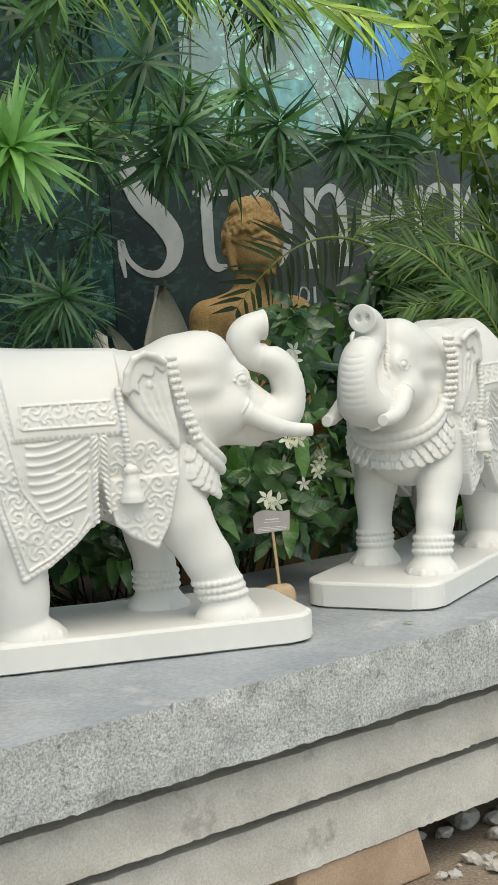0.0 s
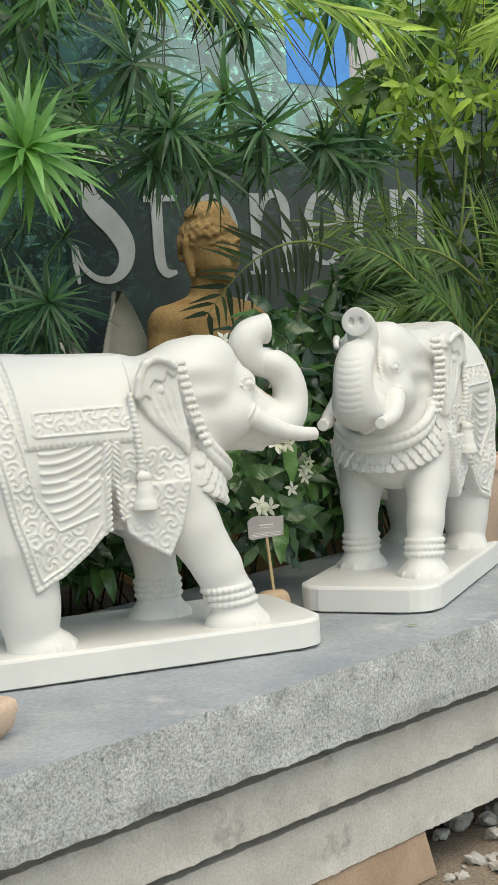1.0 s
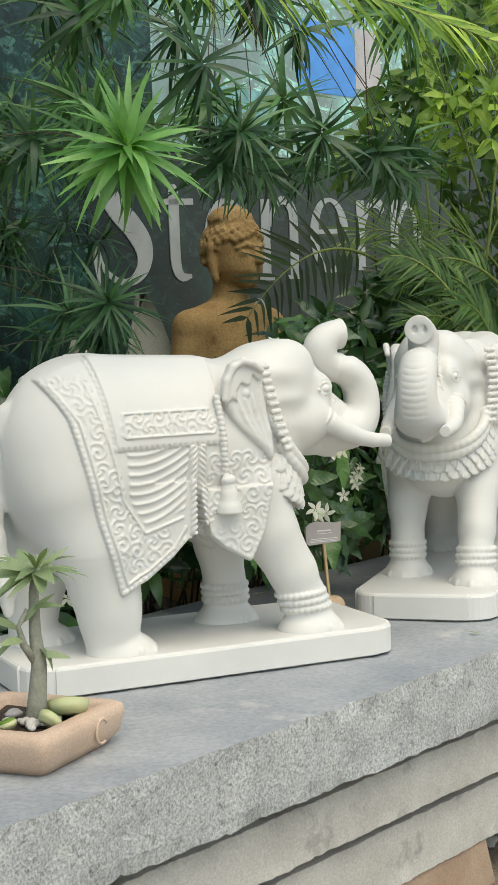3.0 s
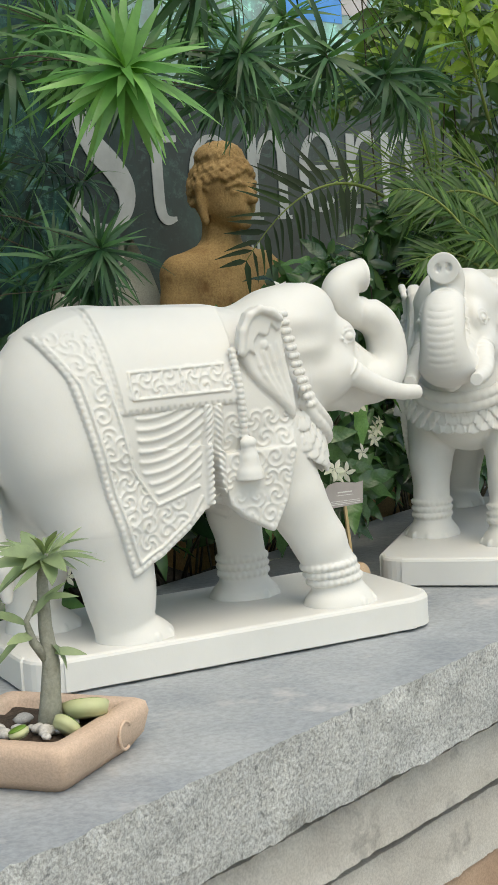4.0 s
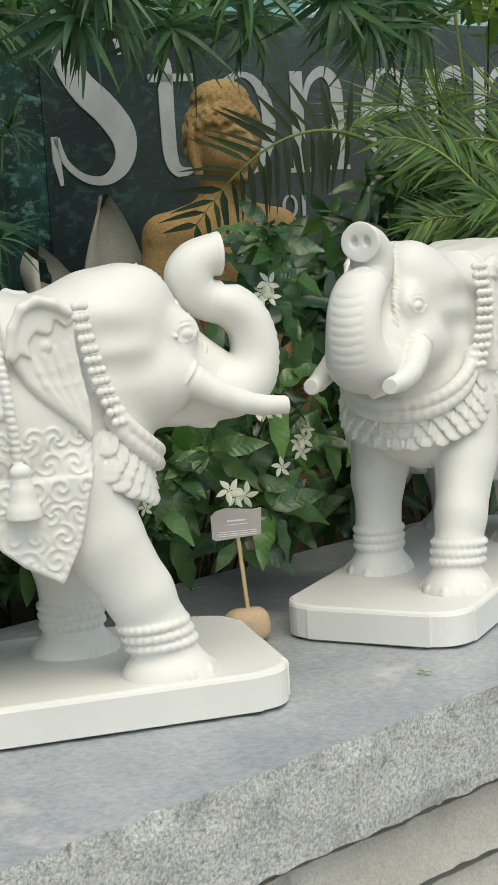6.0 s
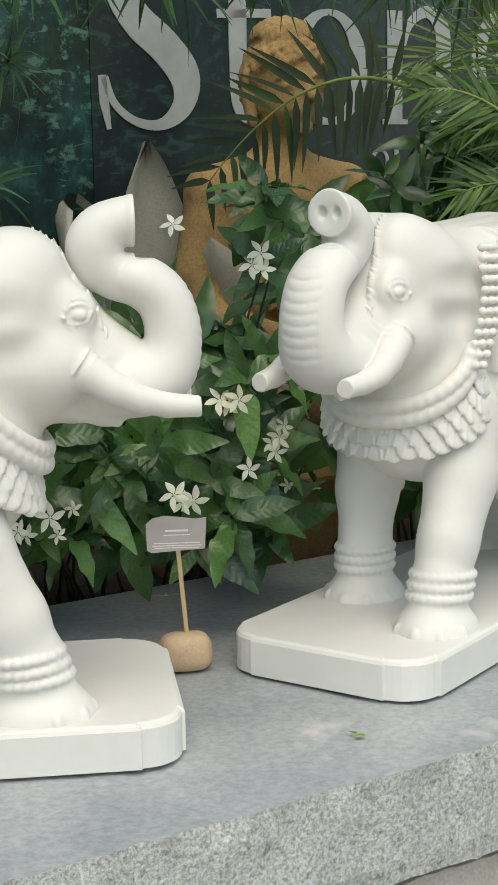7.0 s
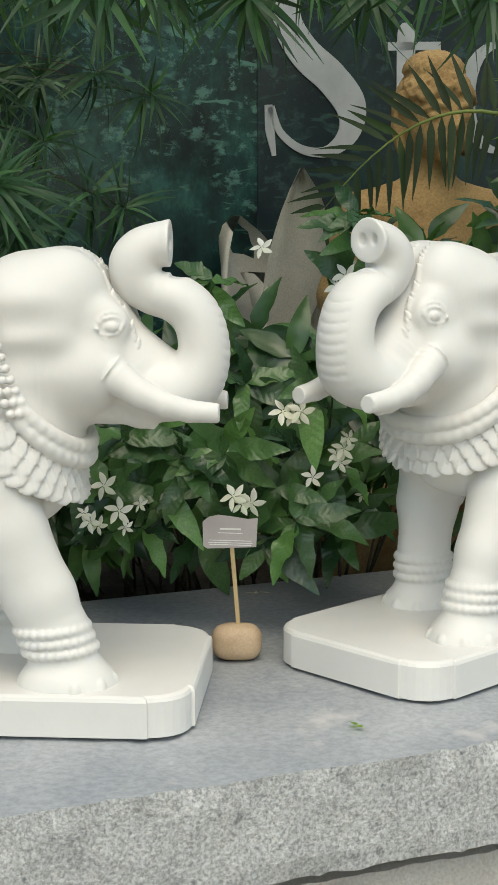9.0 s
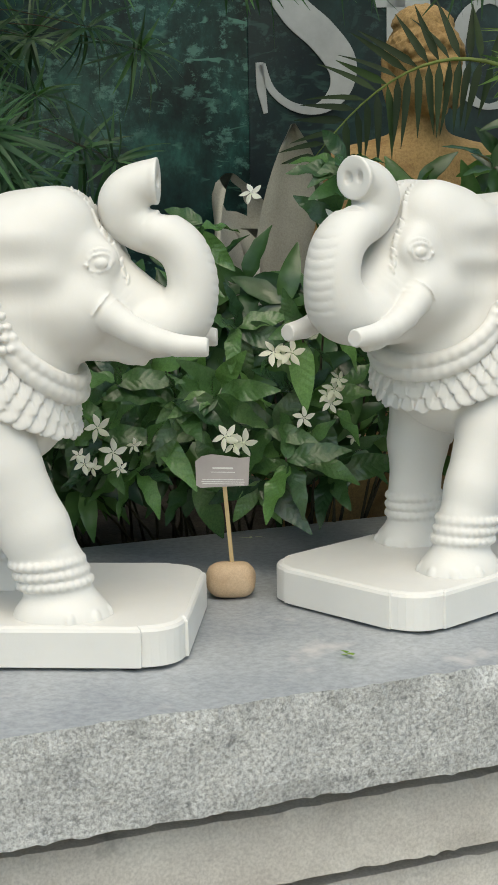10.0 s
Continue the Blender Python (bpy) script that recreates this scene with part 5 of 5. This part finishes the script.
heads = [((rng.uniform(0.74, 1.65), rng.uniform(0.75, 1.3), rng.uniform(1.24, 1.95)), (rng.uniform(-0.6, 0.3), -0.9, rng.uniform(-0.2, 0.7)), 6, False) for k in range(140)]
heads = [h for h in heads if not in_gap(h[0])]
leafy_shrub("lime_creeper", (1.45, 1.5, -0.10), heads, "lime-green leafy creeper in brighter light", LEAF_LIME, 0.072, rng, 0.05)
rng = random.Random(46)
heads = [((rng.uniform(-2.0, -0.75), rng.uniform(0.5, 1.4), rng.uniform(0.0, 0.75)), (rng.uniform(-0.3, 0.6), -0.9, rng.uniform(-0.2, 0.7)), 6, False) for k in range(120)]
leafy_shrub("leafy_shrub", (-1.35, 1.1, -0.10), heads, "dark leafy shrub behind the elephant", LEAF_GLOSS, 0.10, rng)


# ---- white pinwheel flowers on the jasmine ----
def flower_mesh():
    heap = Heap()
    for k in range(5):
        v, f = leaf_shape(0.024, 0.0125, 0.12, -0.2, 5, 1.0)
        heap.add([(x, y + 0.006 * (x / 0.024) ** 2 * 1.2, z) for x, y, z in v], f, pose(0, 0, 0, 0, 0, 72 * k) @ pose(0.002, 0, 0, 8, 0, 0))
    v, f = tube_data([(0, 0, 0.001), (0, 0, -0.022)], [0.0022, 0.0012], 6)
    heap.add(v, f)
    return mesh_from("flower", heap.v, heap.f)


FLOWER_ME = flower_mesh()
FLOWER_ME.materials.append(FLOWER)
rng = random.Random(3)
for x, y, z, s in ((-0.153, 0.29, 0.296, 1), (-0.127, 0.29, 0.252, 1), (-0.091, 0.295, 0.263, 0.6), (-0.116, 0.29, 0.223, 0.6), (-0.178, 0.29, 0.232, 0.8), (-0.165, 0.295, 0.225, 0.7), (-0.19, 0.295, 0.245, 0.6),
                   (0.070, 0.30, 0.278, 1), (0.101, 0.305, 0.266, 1), (0.085, 0.31, 0.262, 0.8), (0.153, 0.36, 0.418, 1), (0.185, 0.362, 0.418, 1), (0.170, 0.365, 0.410, 0.8), (0.102, 0.577, 0.695, 0.9), (0.257, 0.60, 0.641, 1), (0.242, 0.60, 0.621, 1), (0.262, 0.605, 0.615, 0.9),
                   (0.259, 0.42, 0.344, 0.9), (0.253, 0.42, 0.319, 0.8), (0.267, 0.42, 0.363, 0.7), (0.246, 0.42, 0.333, 0.7), (0.204, 0.40, 0.295, 0.8), (0.293, 0.56, 0.232, 0.6), (0.163, 0.50, 0.233, 0.5), (-0.55, 0.42, 0.10, 0.9), (-0.52, 0.42, 0.22, 0.8), (-0.60, 0.42, 0.07, 0.9)):
    ob = new("jasmine_flower", FLOWER_ME)
    way = Vector((rng.uniform(-0.5, 0.5), -1, rng.uniform(-0.1, 0.7)))
    ob.matrix_world = Matrix.Translation((x, y, z)) @ way.to_track_quat("Z", "Y").to_matrix().to_4x4() @ pose(0, 0, 0, 0, 0, rng.uniform(0, 72)) @ Matrix.Diagonal((s, s, s, 1))
    tagged(ob, "white five-petalled pinwheel jasmine flower on its twig", "flower", "jasmine flowers")


# ---- name card on a stick in a pebble ----
tag = empty("name_card", pose(0.079, 0.262, 0))
tagged(tag, "small printed card on a wooden stick set in a tan pebble", "label card")
bm = bmesh.new()
bmesh.ops.create_uvsphere(bm, u_segments=28, v_segments=18, radius=1)
for v in bm.verts:
    p = v.co
    k = (abs(p.x) ** 2.8 + abs(p.y) ** 2.8 + abs(p.z) ** 2.8) ** (-1 / 2.8)
    v.co = Vector((p.x * k * 0.044, p.y * k * 0.032, p.z * k * 0.032 + 0.031)) + Vector((0.002, 0, 0.002)) * noise.noise(p * 1.7)
part("pebble", bm, PEBBLE, tag, "rounded tan pebble", True)
bm = bmesh.new()
box(bm, (-0.0035, -0.0035, 0), (0.0035, 0.0035, 0.165), 0.001)
stick = part("stick", bm, STICK, tag, "square pale wooden stick")
stick.matrix_local = pose(0.003, 0, 0.056, 0, -4.5, 0)
card_shape = [(-0.047, -0.027), (-0.040, -0.031), (0.044, -0.026), (0.047, 0.024), (0.030, 0.022), (0.0, 0.026), (-0.020, 0.028), (-0.038, 0.024), (-0.048, 0.015)]
verts = [(x, y, z) for y in (-0.001, 0.001) for x, z in card_shape]
n = len(card_shape)
faces = [tuple(range(n)), tuple(range(2 * n - 1, n - 1, -1))] + [(i, n + i, n + (i + 1) % n, (i + 1) % n) for i in range(n)]
card = put("card", mesh_from("card", verts, faces, False), CARD, tag, "translucent pinkish grey card")
card.matrix_local = pose(-0.010, -0.006, 0.226, 0, 0, -4)
for z, half, h in ((0.004, 0.018, 0.003), (-0.003, 0.021, 0.0012), (-0.016, 0.036, 0.0012), (-0.020, 0.038, 0.0012), (-0.0235, 0.036, 0.0012)):
    bar = part("print_bar", box(bmesh.new(), (-half, -0.0016, z - h / 2), (half, -0.0011, z + h / 2)), INK, card)

# small green sprig and white scrap on the bench
sprig = Heap()
rng = random.Random(2)
for k in range(7):
    a = rng.uniform(0, 6.28)
    v, f = leaf_shape(rng.uniform(0.010, 0.018), 0.005, 0.1, 0.2, 4)
    sprig.add(v, f, pose(rng.uniform(-0.006, 0.006), rng.uniform(-0.006, 0.006), 0.003, 0, -14, math.degrees(a)))
ob = sprig.done("fallen_sprig", LEAF_LIME)
ob.location = (0.287, -0.087, 0.0015)
tagged(ob, "tiny yellow-green sprig fallen on the bench", "sprig")
scrap = Heap()
for k in range(5):
    a = rng.uniform(0, 6.28)
    v, f = leaf_shape(rng.uniform(0.016, 0.032), 0.006, -0.1, 0.2, 4)
    scrap.add(v, f, pose(rng.uniform(-0.01, 0.01), rng.uniform(-0.01, 0.01), 0.003, 0, 0, math.degrees(a)))
ob = scrap.done("fallen_flower", FLOWER)
ob.location = (0.085, 0.70, 0.002)
tagged(ob, "withered white flower lying on the bench", "flower")


# ---- shallow terracotta trough with a succulent ----
def trough():
    thing = empty("terracotta_trough", pose(-0.945, -0.520, 0, 0, 0, 41))
    tagged(thing, "shallow square pink terracotta trough with a thick rim", "planter")
    bm = bmesh.new()
    rings = [(0.118, 0.112, 0.0), (0.138, 0.130, 0.022), (0.146, 0.138, 0.055), (0.143, 0.135, 0.070), (0.135, 0.127, 0.075), (0.113, 0.105, 0.075), (0.106, 0.098, 0.068), (0.102, 0.094, 0.040)]
    rows = []
    for hx, hy, z in rings:
        rows.append([bm.verts.new((math.copysign(1, math.cos(a)) * hx * abs(math.cos(a)) ** 0.13, math.copysign(1, math.sin(a)) * hy * abs(math.sin(a)) ** 0.13, z)) for a in [2 * math.pi * (k + 0.5) / 48 for k in range(48)]])
    for a, b in zip(rows, rows[1:]):
        for k in range(48):
            bm.faces.new((a[k], a[(k + 1) % 48], b[(k + 1) % 48], b[k]))
    bm.faces.new(rows[0][::-1])
    bm.faces.new(rows[-1])
    part("tray", bm, CLAY, thing, smooth=True)
    ring = [(0.045 + 0.020 * math.cos(a), -0.1375, 0.040 + 0.022 * math.sin(a)) for a in [0.6 + 4.6 * k / 18 for k in range(19)]]
    v, f = tube_data(ring, [0.0028] * 19, 6)
    put("stamped_curl", mesh_from("stamped_curl", v, f), CLAY, thing)
    verts = []
    for i in range(17):
        for j in range(11):
            x, y = -0.102 + 0.01275 * i, -0.094 + 0.0188 * j
            verts.append((x, y, 0.058 + 0.008 * noise.noise((x * 40, y * 40, 1))))
    faces = [(i * 11 + j, (i + 1) * 11 + j, (i + 1) * 11 + j + 1, i * 11 + j + 1) for i in range(16) for j in range(10)]
    put("soil", mesh_from("soil", verts, faces), SOIL, thing)
    return thing


trough()
rose = empty("succulent_plant", pose(-0.93, -0.555, 0.055))
tagged(rose, "grey-stemmed succulent with a leafy crown in the trough", "plant")
v, f = tube_data([(0.0, 0, 0.0), (0.004, 0, 0.05), (0.010, 0.0, 0.11), (0.005, 0.0, 0.17), (0.006, 0, 0.24), (0.012, 0, 0.285)], [0.022, 0.017, 0.014, 0.011, 0.009, 0.007], 12)
put("stem", mesh_from("stem", v, f), BARK_GREY, rose)
v, f = tube_data([(0.006, 0, 0.115), (-0.018, -0.006, 0.15), (-0.028, -0.010, 0.185), (-0.010, -0.01, 0.215)], [0.009, 0.007, 0.005, 0.004], 8)
put("side_stem", mesh_from("side_stem", v, f), BARK_GREY, rose)
rng = random.Random(9)


def succulent_leaf(at, way, size, width, mat_=LEAF_GREY):
    v, f = leaf_shape(size, width, rng.uniform(0.1, 0.5), 0.25, 6, 1.1)
    ob = put("leaf", mesh_from("leaf", v, f), mat_, rose)
    ob.matrix_local = aim(at, way, rng.uniform(-0.5, 0.5), (0, -0.5, 1))


for k in range(42):
    a = 2.4 * k
    up = rng.uniform(-0.5, 1.1)
    succulent_leaf((0.012 + 0.006 * math.cos(a), 0.006 * math.sin(a), 0.272 + 0.015 * rng.random()), (math.cos(a), math.sin(a), up), rng.uniform(0.055, 0.10), rng.choice((0.009, 0.012, 0.016, 0.028)))
for at, way, size, width in (((-0.026, -0.01, 0.18), (-1, -0.4, 0.6), 0.075, 0.022), ((-0.024, -0.01, 0.17), (-1, -0.2, -0.5), 0.085, 0.016), ((-0.02, -0.01, 0.19), (0.5, -0.3, 0.8), 0.07, 0.014), ((0.0, -0.01, 0.215), (0.4, -0.6, 0.3), 0.055, 0.014), ((0.010, -0.008, 0.13), (0.8, -0.5, 0.1), 0.05, 0.016), ((0.008, -0.008, 0.145), (0.7, -0.5, -0.6), 0.045, 0.022), ((-0.02, -0.01, 0.16), (-0.7, -0.6, 0.2), 0.06, 0.02)):
    succulent_leaf(at, way, size, width)
PAD_GREEN = plain("cut_pad_green", (0.13, 0.24, 0.035), 0.35)
PAD_PALE = plain("pale_pad_rim", (0.46, 0.48, 0.27), 0.5)
for x, y, r, h, tilt, turn in ((0.060, 0.000, 0.040, 0.026, 24, 200), (0.010, -0.048, 0.024, 0.018, 50, 250), (-0.060, -0.030, 0.018, 0.014, 20, 120)):
    bm = bmesh.new()
    bmesh.ops.create_cone(bm, cap_ends=True, segments=28, radius1=r * 0.82, radius2=r, depth=h)
    bmesh.ops.bevel(bm, geom=[e for e in bm.edges if abs(e.verts[0].co.z - e.verts[1].co.z) < 1e-5], offset=0.003, segments=2, affect="EDGES")
    pad = part("fleshy_pad", bm, PAD_PALE, rose, "fleshy round pad with a pale rim", True)
    pad.matrix_local = pose(x, y, 0.012 + r * 0.35, tilt * math.cos(radians(turn)), tilt * math.sin(radians(turn)) * -1, 0)
    bm = bmesh.new()
    bmesh.ops.create_uvsphere(bm, u_segments=24, v_segments=8, radius=1)
    for v in bm.verts:
        v.co = Vector((v.co.x * r * 0.86, v.co.y * r * 0.86, v.co.z * 0.004 + h / 2))
    part("pad_face", bm, PAD_GREEN, pad, "glossy green face", True)
gravel = Heap()
for k in range(16):
    bm = bmesh.new()
    bmesh.ops.create_icosphere(bm, subdivisions=2, radius=1)
    size = rng.uniform(0.006, 0.014)
    vs = [v.co * (1 + 0.25 * noise.noise(v.co * 1.4 + Vector((k, 0, 0)))) for v in bm.verts]
    fs = [tuple(v.index for v in f.verts) for f in bm.faces]
    bm.free()
    gravel.add(vs, fs, pose(rng.uniform(-0.085, 0.02), rng.uniform(-0.075, 0.06), 0.066 + size * 0.3, 0, 0, 40 * k) @ Matrix.Diagonal((size * 1.3, size, size * 0.75, 1)))
ob = gravel.done("gravel", RUBBLE)
ob.matrix_world = pose(-0.945, -0.520, 0, 0, 0, 41)
tagged(ob, "pale pebbles on the soil of the trough", "gravel", kind="stuff")


# ---- terracotta pot behind the far elephant ----
def pot(at, r, h, material, label):
    thing = empty("flower_pot", Matrix.Translation(at))
    tagged(thing, label, "flower pot")
    bm = bmesh.new()
    prof = [(0.0, 0.0), (r * 0.72, 0.0), (r * 0.92, h * 0.82), (r * 0.93, h * 0.84), (r * 1.08, h * 0.85), (r * 1.12, h * 0.88), (r * 1.12, h * 0.96), (r * 1.06, h), (r * 0.96, h), (r * 0.90, h * 0.93), (0.0, h * 0.92)]
    rows = [[bm.verts.new((q * math.cos(2 * math.pi * k / 40), q * math.sin(2 * math.pi * k / 40), z)) for k in range(40)] for q, z in prof if q > 0]
    for a, b in zip(rows, rows[1:]):
        for k in range(40):
            bm.faces.new((a[k], a[(k + 1) % 40], b[(k + 1) % 40], b[k]))
    bm.faces.new(rows[0][::-1])
    part("vessel", bm, material, thing, smooth=True)
    bm = bmesh.new()
    bmesh.ops.create_circle(bm, cap_ends=True, segments=40, radius=r * 0.9)
    bmesh.ops.translate(bm, vec=(0, 0, h * 0.925), verts=bm.verts)
    part("soil", bm, SOIL, thing)


pot((0.862, 0.60, 0.0), 0.074, 0.315, CLAY, "tall terracotta flower pot with a rolled rim")

# ---- block under the slabs, rubble ----
bm = box(bmesh.new(), (-0.20, -0.12, FLOOR), (0.20, 0.12, -0.473), 0.012, 3)
for v in bm.verts:
    v.co += Vector((0.006, 0.006, 0.0)) * noise.noise(v.co * 9)
    if v.co.x > 0 and v.co.z < -0.53:
        v.co.x += 0.036
block = part("stone_block", bm, SAND_BLOCK)
block.matrix_world = Matrix.Translation(bench(-0.01, FRONT + 0.213)) @ pose(0, 0, 0, 0, 0, 26.13)
tagged(block, "tan sandstone block that props up the bench slabs", "stone block")
for u in (-1.05, 1.35):
    b2 = block.copy()
    scene.collection.objects.link(b2)
    b2.matrix_world = Matrix.Translation(bench(u, FRONT + 0.22)) @ pose(0, 0, 0, 0, 0, 26.13)


def chunk(seed):
    bm = bmesh.new()
    bmesh.ops.create_icosphere(bm, subdivisions=2, radius=1)
    for v in bm.verts:
        p = v.co.copy()
        k = 0.75 + 0.5 * noise.noise(p * 1.3 + Vector((seed * 3.1, 0, 0)))
        v.co = Vector((round(p.x * k * 3) / 3 * 0.5 + p.x * k * 0.5, p.y * k * 0.8, p.z * k * 0.6))
    me = bpy.data.meshes.new("rubble")
    bm.to_mesh(me)
    bm.free()
    me.materials.append(RUBBLE)
    return me


CHUNKS = [chunk(k) for k in range(5)]
rng = random.Random(17)
for k in range(70):
    s = rng.choice((0.010, 0.014, 0.022, 0.036)) if k > 3 else 0.055
    ob = new("rubble", CHUNKS[k % 5])
    at = bench(rng.uniform(0.20, 0.85), FRONT + rng.uniform(-0.12, 0.35))
    ob.matrix_world = pose(at.x, at.y, FLOOR + s * 0.35, rng.uniform(-30, 30), rng.uniform(-30, 30), rng.uniform(0, 360)) @ Matrix.Diagonal((s, s, s, 1))
    tagged(ob, "pale broken stone lying on the dry earth", "stone", "rubble by the bench")
